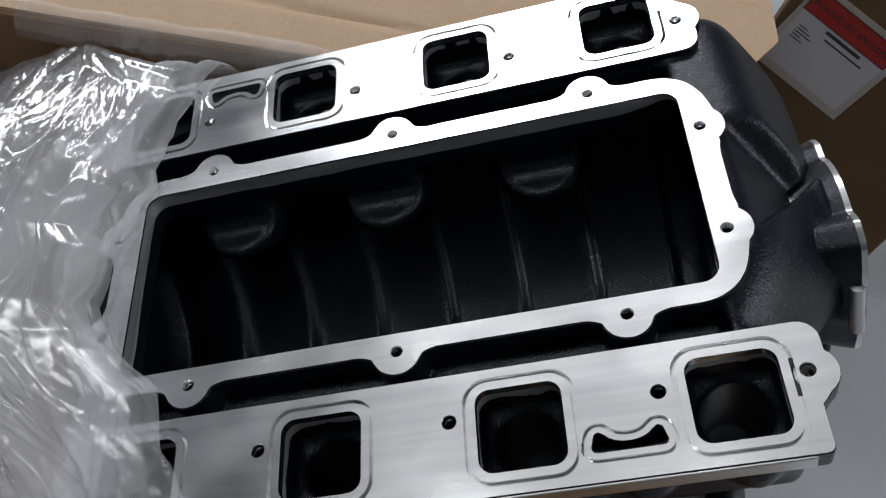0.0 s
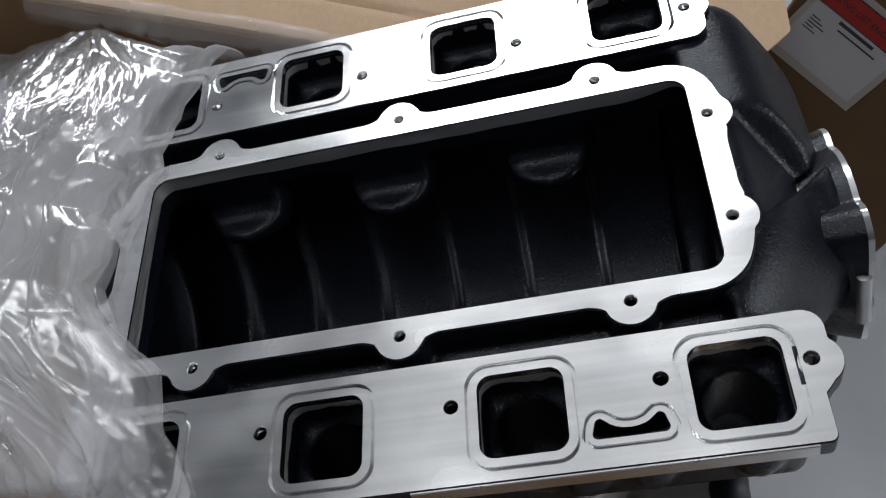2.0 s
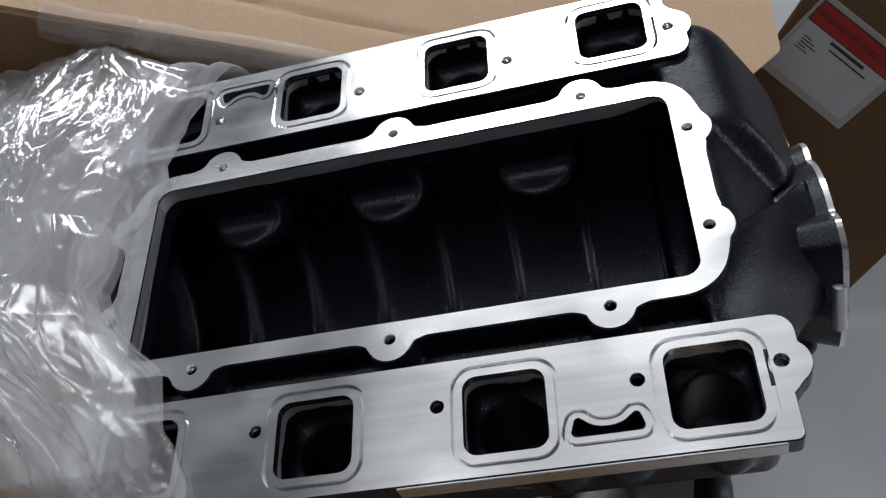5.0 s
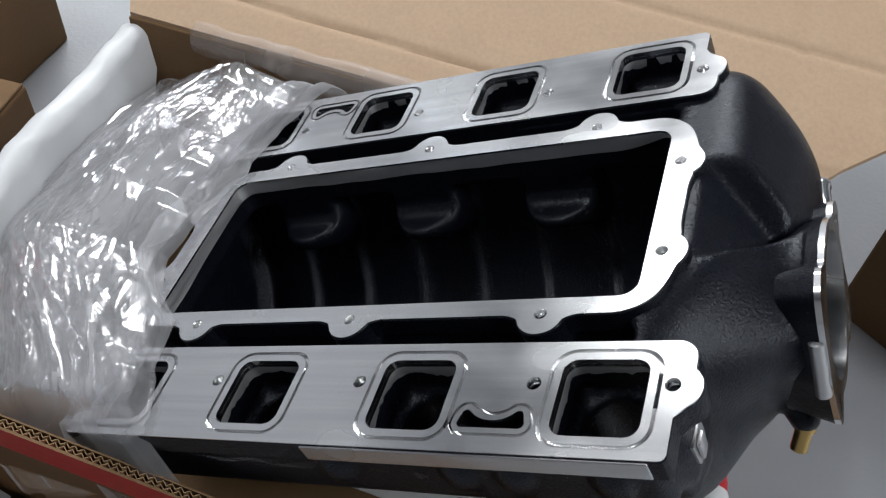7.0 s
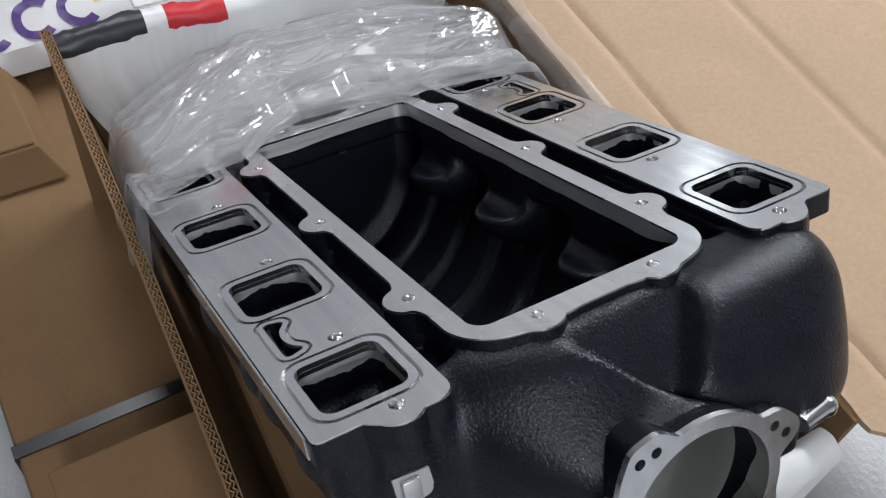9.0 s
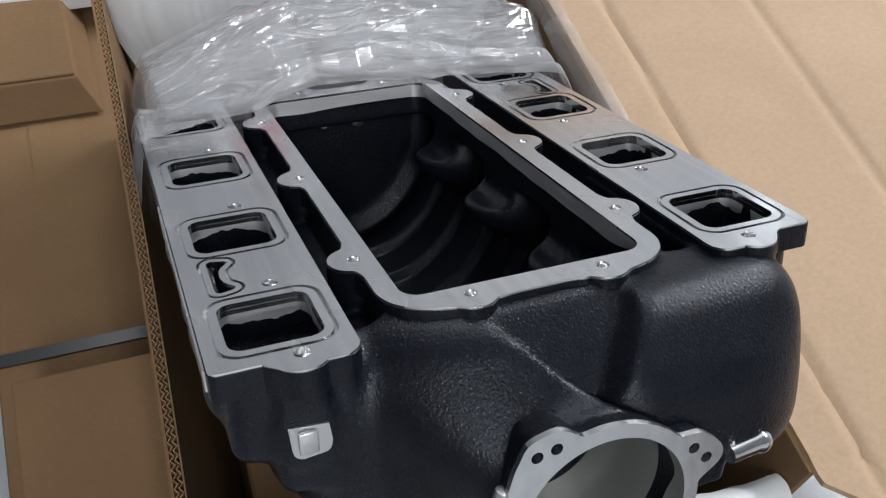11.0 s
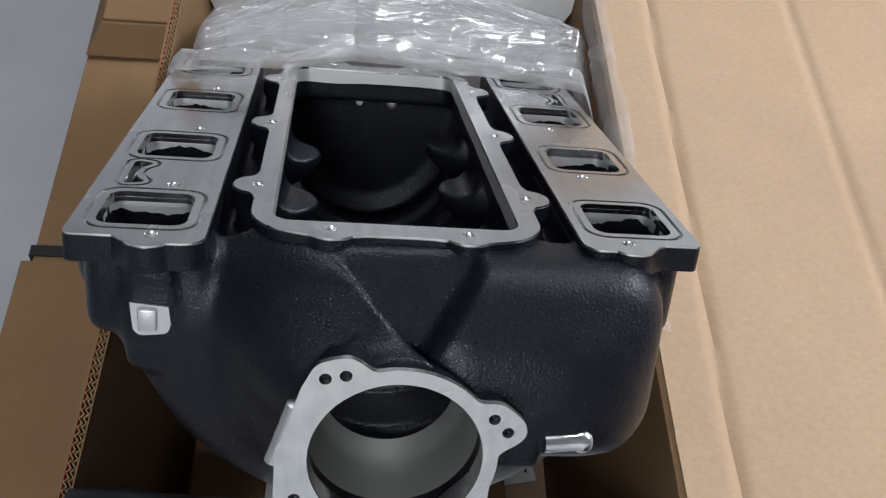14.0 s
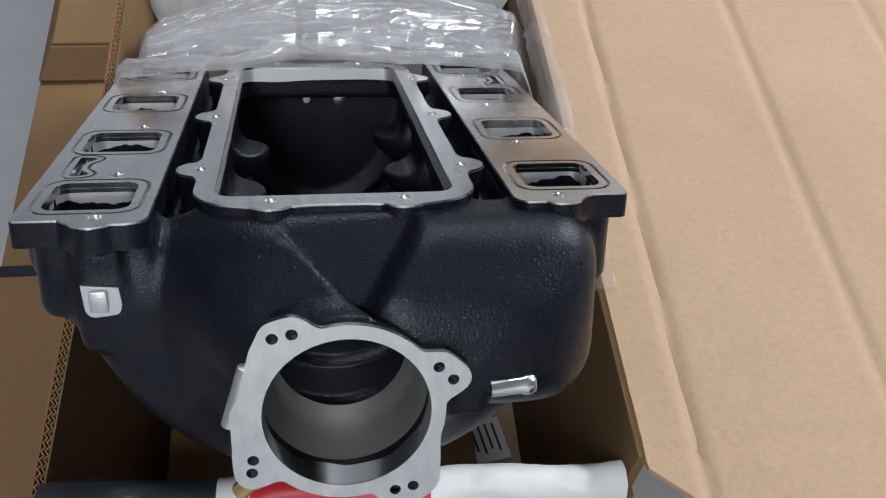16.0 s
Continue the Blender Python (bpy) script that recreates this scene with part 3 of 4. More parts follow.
    for a, b in zip(rings, rings[1:]):
        for i in range(48):
            throat.faces.new((a[i - 1], a[i], b[i], b[i - 1]))
    part("bore_throat", throat, DULL, manifold, "dull grey as-cast throat of the bore", smooth=True)
    part("bore_liner", bm, MACHINED, manifold, "turned aluminium bore edge", smooth=True)


throttle_ring()


def lathe(profile, n=24):
    """Turned shape along x from (x, radius) pairs."""
    bm = bmesh.new()
    rows = [[bm.verts.new((x, r * math.cos(2 * math.pi * i / n), r * math.sin(2 * math.pi * i / n))) for i in range(n)] for x, r in profile]
    for a, b in zip(rows, rows[1:]):
        for i in range(n):
            bm.faces.new((a[i - 1], a[i], b[i], b[i - 1]))
    bm.faces.new(rows[0][::-1])
    bm.faces.new(rows[-1])
    return bm


bm = lathe([(0, 0.0055), (0.018, 0.0055), (0.0205, 0.0066), (0.0235, 0.0066), (0.0265, 0.0052), (0.0268, 0.0042), (0.012, 0.0042)])
bm.transform(Matrix.Translation((0.262, 0.079, -0.0895)) @ pose(0, 0, 0, 0, 0, 97))
part("hose_nipple", bm, CHROME, manifold, "plated steel hose nipple", smooth=40)
bm = lathe([(0, 0.007), (0.006, 0.007), (0.0062, 0.0055), (0.02, 0.0055), (0.021, 0.0045)], 20)
bm.transform(Matrix.Translation((0.25, -0.05, -0.145)) @ pose(0, 0, 0, 0, 50, -120))
part("brass_fitting", bm, BRASS, manifold, "small brass hose fitting", smooth=40)


def front_pad():
    bm = bmesh.new()
    plate(bm, [(-0.1415, -0.0385), (-0.1215, -0.0405), (-0.1205, -0.051)] + arc(-0.1255, -0.0525, 0.0045, 0, -90, 4) + arc(-0.135, -0.0525, 0.0055, 270, 180, 4), [], 0.205, 0.2165)
    bm.transform(Matrix(((0, 0, 1, 0), (1, 0, 0, 0), (0, 1, 0, 0), (0, 0, 0, 1))))
    pad = part("cast_pad", bm, ALLOY, manifold, "bare rough alloy pad", smooth=30)
    part("pad_step", box_bm(0.2166, 0.2192, -0.1375, -0.1275, -0.0545, -0.0415, 0.0012, 2), ALLOY, pad, "raised step of the pad", smooth=30)


front_pad()
bm = lathe([(-0.019, 0.002), (-0.018, 0.0045), (0.018, 0.0045), (0.019, 0.002)], 20)
bm.transform(Matrix.Translation((0.2665, -0.0575, -0.0835)) @ pose(0, 0, 0, 0, 0, 90) @ pose(0, 0, 0, 0, 107, 0))
part("milled_flat", bm, ALLOY, manifold, "bare milled edge of the bore ring", smooth=40)
for px, side in [(p, -1) for p in NEAR_PORTS] + [(p, 1) for p in FAR_PORTS]:
    bm = lathe([(-0.012, 0.0056), (0.0, 0.0056), (0.0006, 0.0050), (0.0006, 0.0040), (-0.003, 0.0036)], 18)
    bm.transform(Matrix.Translation((px + 0.002, side * 0.149, -0.040)) @ pose(0, 0, 0, 0, -55, -90 * side))
    part("injector_seat", bm, ALLOY, manifold, "small bare alloy injector bore", smooth=40)
for py, pz, r in ((0.02, -0.0405, 0.0064), (-0.012, -0.0405, 0.0042)):
    bm = lathe([(0, r), (0.004, r), (0.005, r * 0.8)], 16)
    bm.transform(Matrix.Translation((-0.2245, py, pz)))
    part("plug", bm, ALLOY, manifold, "bare round alloy plug", smooth=40)

# ---- the carton that holds it ----
YAW = -1.7
CARTON = pose(-0.04, 0.009, 0, 0, 0, YAW)
carton = thing("shipping_carton", "large open corrugated carton, kraft inside and white, red and black outside", "carton", CARTON)
L, B, T = 0.302, 0.197, 0.007     # inner half length, half breadth, board


def sheet_bm(f, nu, nv, thick):
    """A bent board: f(u, v) gives the middle surface; thickness along z or the given direction."""
    bm = bmesh.new()
    rows = [[f(i / nu, j / nv) for j in range(nv + 1)] for i in range(nu + 1)]
    top = [[bm.verts.new(p) for p in r] for r in rows]
    low = [[bm.verts.new(Vector(p) - Vector(thick)) for p in r] for r in rows]
    for i in range(nu):
        for j in range(nv):
            bm.faces.new((top[i][j], top[i + 1][j], top[i + 1][j + 1], top[i][j + 1]))
            bm.faces.new((low[i][j], low[i][j + 1], low[i + 1][j + 1], low[i + 1][j]))
    for i in range(nu):
        for j in (0, nv):
            bm.faces.new((top[i][j], low[i][j], low[i + 1][j], top[i + 1][j]))
    for j in range(nv):
        for i in (0, nu):
            bm.faces.new((top[i][j], top[i][j + 1], low[i][j + 1], low[i][j]))
    return bm


def rim_near(x):
    return 0.352 - 0.045 * (x + L) / (2 * L)


RIM = 0.353
part("carton_floor", box_bm(-L, L, -B, B, 0.001, 0.008), KRAFT, carton)


def side_wall_near():
    f = lambda u, v: (-L + 2 * L * u, -B + 0.055 * (1 - v) ** 1.25 + 0.004 * math.sin(3 * u), 0.008 + (rim_near(-L + 2 * L * u) - 0.008) * v)
    # outside board colour on the inner face: shade in the gap, put into colour
    ob = part("side_wall", sheet_bm(f, 24, 12, (0, 0.0012, 0)), KRAFT_OUT, carton, "kraft inner liner of the side wall, coloured darker for shade")
    g = lambda u, v: (-L + 2 * L * u, -B - 0.0075 + 0.055 * (1 - v) ** 1.25 + 0.004 * math.sin(3 * u), 0.008 + (rim_near(-L + 2 * L * u) - 0.0085) * v)
    bm = sheet_bm(g, 24, 16, (0, 0.002, 0))
    bm.normal_update()
    for face in bm.faces:
        c = face.calc_center_median()
        side = abs(face.normal.y) > 0.5 if face.normal.length else True
        face.material_index = 1 if side and c.z > rim_near(c.x) - 0.045 else 0
    part("outer_liner", bm, [KRAFT_OUT, RED], ob, "brown outer liner with a red stripe along the rim")
    bm = bmesh.new()
    n = 95
    for mid in (-0.0059, -0.0029):
        rows = []
        for i in range(n * 2 + 1):
            x = -L + L * i / n
            y = -B + mid + 0.0013 * (1 if i % 2 else -1) + 0.004 * math.sin(3 * (x + L) / (2 * L))
            z = rim_near(x) - 0.0006
            rows.append([bm.verts.new(p) for p in ((x, y - 0.0004, z - 0.02), (x, y - 0.0004, z), (x, y + 0.0004, z), (x, y + 0.0004, z - 0.02))])
        for a, b in zip(rows, rows[1:]):
            for k in range(3):
                bm.faces.new((a[k], b[k], b[k + 1], a[k + 1]))
    part("fluting", bm, FLUTE, ob, "zigzag corrugated core showing at the cut rim", normals=False)


side_wall_near()
# inner faces also take the darker outside board, standing in for shade inside
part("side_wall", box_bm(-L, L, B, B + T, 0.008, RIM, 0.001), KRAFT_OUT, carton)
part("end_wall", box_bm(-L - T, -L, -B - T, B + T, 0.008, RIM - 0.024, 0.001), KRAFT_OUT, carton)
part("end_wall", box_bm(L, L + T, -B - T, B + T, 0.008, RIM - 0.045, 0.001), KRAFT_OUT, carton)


def long_flap():
    """The far flap, folded open and lying out over the floor, with pressed creases."""
    def f(u, v):
        y = B + 0.004 + 0.56 * v
        front = L + 0.006 + min(max((y - B) * 0.95, 0), 0.105)
        x = -L - 0.05 * min(1, v * 6) + (front + L + 0.05 * min(1, v * 6)) * u
        z = RIM + 0.003 + 0.13 * (y - B) * (1 - 0.35 * v)
        for c, w, depth in ((0.246, 0.004, 0.0035), (0.385, 0.005, 0.003), (0.52, 0.005, 0.002)):
            z -= depth * math.exp(-((y - c + 0.03 * x) / w) ** 2)
        z -= 0.0025 * math.exp(-((x - L) / 0.004) ** 2) + 0.001 * math.exp(-((x - 0.25) / 0.004) ** 2)
        z += 0.0015 * noise.noise((x * 6, y * 6, 0))
        return (x, y, z)
    bm = sheet_bm(f, 90, 150, (0, 0, 0.005))
    ob = part("long_flap", bm, [KRAFT], carton, "open flap with its pale kraft inner face up", smooth=40)
    return ob


long_flap()


def end_flap(side):
    """A printed end flap folded over inwards, so that its outside shows inside the carton."""
    rim = RIM - 0.012 if side < 0 else RIM - 0.034
    path = []
    for i in range(13):
        a = math.pi * i / 12
        path.append((L + 0.006 + 0.014 * math.cos(a) - 0.010, rim - 0.008 + 0.014 * math.sin(a)))
    path += [(L - 0.02 - 0.010 * k / 8, rim - 0.01 - 0.26 * k / 8) for k in range(1, 9)]
    path.insert(0, (L + 0.0115, rim - 0.14))
    bounds = [-1.0, -0.60, -0.50, -0.22, 1.0]
    mats = [BLACK, WHITE, RED, WHITE] if side < 0 else [WHITE, WHITE, WHITE, WHITE]
    if side > 0:
        bounds, mats = [-1.0, -0.42, -0.31, 0.30, 1.0], [BLACK, WHITE, RED, WHITE]
    ob = None
    for k in range(4):
        bm = bmesh.new()
        rows = []
        for j in range(33):
            v = bounds[k] + (bounds[k + 1] - bounds[k]) * j / 32
            row = []
            for i, (x, z) in enumerate(path):
                taper = 1.0
                if i > 14:
                    taper = 1 - 0.12 * min(1, (i - 14) / 2)
                y = v * (B - 0.001) * taper
                dent = 0.0022 * noise.noise((x * 60, v * 9, z * 60)) + 0.0012 * noise.noise((x * 160, v * 30, z * 160 + side))
                row.append(bm.verts.new((side * (x + 0.002 * math.sin(9 * v + z * 20) + dent), y, z + 0.0015 * math.sin(7 * v) + dent)))
            rows.append(row)
        for a, b in zip(rows, rows[1:]):
            for i in range(len(path) - 1):
                bm.faces.new((a[i], a[i + 1], b[i + 1], b[i]))
        stripe = {BLACK: "black stripe", WHITE: "white print", RED: "red stripe"}[mats[k]]
        # stripes only on the fold; the hanging face stays white
        me_m = [mats[k], WHITE]
        bm.faces.ensure_lookup_table()
        for face in bm.faces:
            if face.calc_center_median().z < rim - 0.014 and side * face.calc_center_median().x < L:
                face.material_index = 1
        o = part("end_flap", bm, me_m, carton if ob is None else ob, "white printed flap folded inwards" if ob is None else stripe, smooth=True)
        ob = ob or o
    return ob


end_flap(-1)
end_flap(1)

# tape down the corner of the far wall
part("tape_strip", box_bm(-0.208, -0.183, B - 0.0012, B - 0.0002, 0.10, RIM - 0.004), TAPE, carton, "glossy clear packing tape")


def hinge_film():
    """Loose clear film along the fold of the far flap."""
    bm = bmesh.new()
    rows = []
    for i in range(140):
        u = i / 139
        x = -0.235 + 0.40 * u
        wob = noise.noise((u * 14, 0.3, 0))
        prof = [(B - 0.004 - 0.004 * abs(wob), RIM - 0.016 + 0.010 * noise.noise((u * 9, 2, 0))), (B - 0.006 - 0.006 * abs(noise.noise((u * 23, 5, 1))), RIM - 0.005),
                (B - 0.004, RIM + 0.004), (B + 0.006, RIM + 0.0085 + 0.003 * abs(noise.noise((u * 17, 1, 4)))), (B + 0.012 + 0.004 * wob, RIM + 0.0075)]
        rows.append([bm.verts.new((x, y, z)) for y, z in prof])
    for a, b in zip(rows, rows[1:]):
        for k in range(4):
            bm.faces.new((a[k], b[k], b[k + 1], a[k + 1]))
    part("hinge_film", bm, FILM, carton, "torn clear film along the fold", smooth=True, normals=False)


hinge_film()

inner_carton = thing("inner_carton", "flat kraft carton under the manifold", "carton", pose(-0.28, -0.13, 0.0085, 0, 0, YAW))
part("body", box_bm(0, 0.47, 0, 0.27, 0, 0.1445, 0.004), KRAFT_OUT, inner_carton)
for k in (0, 1):
    part("top_flap", box_bm(0.002, 0.468, 0.002 + 0.134 * k, 0.134 + 0.134 * k, 0.1448, 0.148, 0.001, 1), KRAFT_OUT, inner_carton)
sheet = thing("paper_sheet", "white printed paper sheet on the inner carton", "paper", pose(-0.03, -0.072, 0.1575, 0, 0, -2))
part("page", box_bm(0, 0.21, 0, 0.15, 0, 0.0006), PAPER, sheet)
for k in range(12):
    part("print_bar", box_bm(0.14 + 0.004 * k, 0.1415 + 0.004 * k + 0.001 * (k % 3), 0.02, 0.045, 0.0007, 0.0009), INK, sheet)
note = thing("paper_label", "small white paper label on the carton floor", "paper", pose(0.05, 0.135, 0.009, 0, 0, 10))
part("page", box_bm(0, 0.05, 0, 0.05, 0, 0.0006), PAPER, note)
for k in range(5):
    part("print_bar", box_bm(0.006, 0.04 - 0.004 * (k % 2), 0.008 + 0.008 * k, 0.0105 + 0.008 * k, 0.0007, 0.0009), INK, note)

# ---- plastic bag pulled back over the rear of the casting ----
def facets(a, b, seed):
    """Random heights joined by flat triangles, -1 to 1."""
    i, j = np.floor(a), np.floor(b)
    fa, fb = a - i, b - j

    def height(m, n):
        w = np.sin(m * 127.1 + n * 311.7 + seed * 74.7) * 43758.5453
        return 2 * (w - np.floor(w)) - 1
    lower = height(i, j) * (1 - fa) + height(i + 1, j) * (fa - fb) + height(i + 1, j + 1) * fb
    upper = height(i, j) * (1 - fb) + height(i, j + 1) * (fb - fa) + height(i + 1, j + 1) * fa
    return np.where(fa > fb, lower, upper)


def waves(a, b, seed):
    """Slow smooth wander for the lines of the folds."""
    return np.sin(a * 3.1 + seed) * np.cos(b * 2.3 + seed * 1.7) + 0.5 * np.sin(a * 5.3 - b * 4.1 + seed * 2.9)


def crumple(u, v, seed):
    """Long sharp folds across the bag, broken by smaller dents."""
    a, b = u + 0.07 * waves(u, v * 2, seed), v + 0.10 * waves(u * 2, v, seed + 4)
    z = 0.0085 * facets(a * 4.5 + 0.5 * b, b * 1.3, seed)
    z += 0.0036 * facets(a * 11 - 1.2 * b, b * 2.1 + a, seed + 11)
    for fa, fb, tall, s in ((5, 2.2, 0.0022, 41), (9, 4.5, 0.0016, 53), (15, 9, 0.0010, 67)):
        z += tall * np.maximum(0, 1 - 7 * np.abs(facets(a * fa + b, b * fb - a, seed + s)))
    z += 0.0009 * facets(a * 21 + 3 * b, b * 7 - 3 * a, seed + 23)
    return z + 0.0004 * facets(a * 34 - 9 * b, b * 26 + 8 * a, seed + 37)


def film_grid(bm, X, Y, Z):
    rows = [[bm.verts.new(p) for p in zip(*line)] for line in zip(X.tolist(), Y.tolist(), Z.tolist())]
    for r, q in zip(rows, rows[1:]):
        for i in range(len(r) - 1):
            bm.faces.new((r[i], q[i], q[i + 1], r[i + 1]))


def edge_line(y):
    return np.interp(y, (-0.2, -0.149, -0.05, -0.02, 0.075, 0.17, 0.21), (-0.116, -0.127, -0.172, -0.190, -0.172, -0.146, -0.126))


def rolled_fold(bm):
    """The front of the bag turned back on itself into a loose flattened roll."""
    u, v = np.meshgrid(np.linspace(0, 1, 70), np.linspace(-1, 1, 240))
    Y = np.where(v < 0, 0.188, 0.206) * v
    edge = edge_line(Y) + 0.008 * facets(v * 5 + 0.3, v * 0, 3.0) + 0.003 * facets(v * 14, v * 0, 8.0)
    wide = 0.060 + 0.016 * waves(v, v * 0, 2.0)
    tall = 0.013 + 0.006 * waves(v * 1.3, v * 0, 5.0)
    Z = 0.004 + tall * np.sin(np.pi * np.clip(u * 1.1, 0, 1)) ** 0.6
    Z += crumple(u * 0.5, v * 1.15, 5.0) * np.clip(u * 6, 0, 1) * 0.75
    Z -= 0.07 * (np.maximum(0, np.abs(v) - 0.9) / 0.1) ** 1.5
    film_grid(bm, edge - wide * u, Y + 0.003 * facets(v * 9, u * 4, 9.0), np.maximum(Z, 0.0022 - 0.08 * (np.abs(v) > 0.88)))


def bag_sheet(bm, seed, lift, back, start=0.0, height=0.050):
    """One layer of film: a low dome drawn into long folds and flat facets."""
    v, u = np.meshgrid(np.linspace(-1, 1, 260), np.linspace(0, 1, 200))
    edge = edge_line(v * np.where(v > 0, 0.202, 0.176)) - 0.012 - start + (0.012 * facets(v * 4, v * 0, seed) + 0.005 * facets(v * 12, v * 0, seed + 2)) * (1 - u) ** 3
    swell = np.sin(np.minimum(1, u * 1.4) * np.pi / 2)
    Y = np.where(v > 0, 0.202 + 0.030 * swell, 0.176 + 0.006 * swell) * v
    dome = np.sin(np.minimum(1, u / 0.6) * np.pi / 2) ** 0.9
    across = np.where(v > 0, 1 - 0.75 * np.abs(v) ** 2.6, 1 - 0.92 * np.abs(v) ** 1.5)
    Z = lift + 0.004 + (height * dome - 0.02 * np.maximum(0, u - 0.6)) * across
    Z -= 0.085 * (np.maximum(0, np.abs(v) - 0.86) / 0.14) ** 1.6
    Z += crumple(u, v, seed) * (0.2 + 0.8 * np.minimum(1, u * 2.2))
    film_grid(bm, edge - (0.150 + back - start) * u + 0.004 * facets(u * 5, v * 6, seed + 9), Y, Z)


def bag_skirt(bm):
    """The slack side of the bag that hangs below the flange."""
    grid = []
    for i in range(120):
        u = i / 119
        row = []
        for j in range(40):
            v = j / 39
            x = -0.26 + 0.34 * u * (1 - 0.35 * v)
            y = -0.1705 - 0.004 * math.sin(3 * v) + 0.004 * noise.noise((u * 9, v * 3, 1.5)) + 0.002 * noise.noise((u * 25, v * 9, 5.5)) + 0.05 * v
            z = -0.018 - 0.012 * u - 0.10 * v + 0.006 * noise.noise((u * 7, v * 4, 8.0))
            row.append(bm.verts.new((x, y, z)))
        grid.append(row)
    for i in range(119):
        for j in range(39):
            bm.faces.new((grid[i][j], grid[i + 1][j], grid[i + 1][j + 1], grid[i][j + 1]))


def bag():
    ob = thing("plastic_bag", "crumpled clear plastic bag pulled back over the manifold", "plastic bag", LIE)
    for name, seed, lift, back, start, height in (("under_layer", 1.7, 0.003, 0.0, 0.0, 0.034), ("upper_layer", 6.3, 0.012, 0.012, 0.0, 0.046), ("gathered_layer", 3.1, 0.006, 0.02, 0.045, 0.040)):
        bm = bmesh.new()
        bag_sheet(bm, seed, lift, back, start, height)
        part(name, bm, FILM, ob, smooth=True, normals=False)
    bm = bmesh.new()
    rolled_fold(bm)
    part("rolled_fold", bm, FOLDED_FILM, ob, "front of the bag rolled back", smooth=True, normals=False)
    bm = bmesh.new()
    bag_skirt(bm)
    part("side_fold", bm, FILM, ob, smooth=True, normals=False)
    return ob


bag()


# ---- cartons and goods around ----
def closed_carton(name, label, m, lx, ly, lz, material=None):
    ob = thing(name, label, "carton", m)
    material = material or KRAFT_OUT
    part("body", box_bm(0, lx, 0, ly, 0, lz, 0.004, 2), material, ob)
    for k in (0, 1):
        y0, y1 = (0.002, ly / 2 - 0.001) if k == 0 else (ly / 2 + 0.001, ly - 0.002)
        part("top_flap", box_bm(0.002, lx - 0.002, y0, y1, lz + 0.0005, lz + 0.004, 0.001, 1), material, ob)
    return ob


strapped = closed_carton("strapped_carton", "long brown carton with packing tape and a black strap", pose(-0.76, -0.336, 0, 0, 0, 0.5), 1.02, 0.168, 0.115)
part("strap", box_bm(0.655, 0.668, -0.002, 0.168, 0.1195, 0.1212), STRAP, strapped, "black plastic strap")
part("strap", box_bm(0.655, 0.668, -0.0022, -0.0006, 0.0, 0.1205), STRAP, strapped, "black plastic strap")
part("tape_strip", box_bm(0.36, 1.0, 0.055, 0.105, 0.1192, 0.1197), TAPE, strapped, "glossy clear tape")
seal = part("seal_label", box_bm(0.80, 0.84, -0.0005, 0.036, 0.1199, 0.1204), PAPER, strapped, "white seal label with red print")
for k in range(4):
    part("print_bar", box_bm(0.806 + 0.008 * k, 0.8085 + 0.008 * k + 0.002 * (k < 2), 0.002, 0.034 - 0.004 * (k % 2), 0.1205, 0.1207), RED, seal)
small = thing("small_carton", "plain brown carton lying on the strapped one", "carton", pose(-0.015, -0.302, 0.1235, 0, 0, 0.5))
part("body", box_bm(0, 0.40, 0, 0.118, 0, 0.088, 0.006, 3), KRAFT_OUT, small)
part("lid", box_bm(-0.001, 0.401, -0.001, 0.119, 0.0885, 0.0925, 0.0018, 2), KRAFT_OUT, small)


def frustum(x0, x1, y0, y1, z0, z1, inset):
    bm = bmesh.new()
    lo = [bm.verts.new(p) for p in ((x0, y0, z0), (x1, y0, z0), (x1, y1, z0), (x0, y1, z0))]
    hi = [bm.verts.new(p) for p in ((x0 + inset, y0 + inset, z1), (x1 - inset, y0 + inset, z1), (x1 - inset, y1 - inset, z1), (x0 + inset, y1 - inset, z1))]
    bm.faces.new(lo[::-1])
    bm.faces.new(hi)
    for i in range(4):
        bm.faces.new((lo[i], lo[(i + 1) % 4], hi[(i + 1) % 4], hi[i]))
    bmesh.ops.bevel(bm, geom=list(bm.edges), offset=0.002, segments=2, affect="EDGES", profile=0.5)
    return bm


tray = thing("tray_carton", "shallow brown carton with sloping sides on the strapped one", "carton", pose(-0.76, -0.338, 0.1235, 0, 0, 1))
part("body", frustum(0, 0.37, 0, 0.135, 0, 0.038, 0.020), KRAFT_OUT, tray)
part("lid_panel", box_bm(0.022, 0.348, 0.022, 0.113, 0.0382, 0.0415, 0.0012, 1), KRAFT_OUT, tray)
flat = closed_carton("flat_carton", "wide flat brown carton on the floor", pose(-0.98, -0.17, 0, 0, 0, 2), 0.44, 0.44, 0.145)
tall = thing("barcode_carton", "brown carton with a white barcode label on its side", "carton", pose(-1.12, 0.30, 0, 0, 0, -3))
part("body", box_bm(0, 0.42, 0, 0.25, 0, 0.30, 0.004), KRAFT_OUT, tall)
bar_label = part("label", box_bm(0.4205, 0.4215, 0.07, 0.15, 0.13, 0.24), PAPER, tall, "white paper label")
for k in range(14):
    part("bar", box_bm(0.4216, 0.422, 0.08 + 0.0042 * k, 0.0815 + 0.0042 * k + 0.0012 * (k % 3), 0.14, 0.175), INK, bar_label)
for k in range(4):
    part("bar", box_bm(0.4216, 0.422, 0.08, 0.12 + 0.006 * (k % 2), 0.19 + 0.012 * k, 0.195 + 0.012 * k), INK, bar_label)


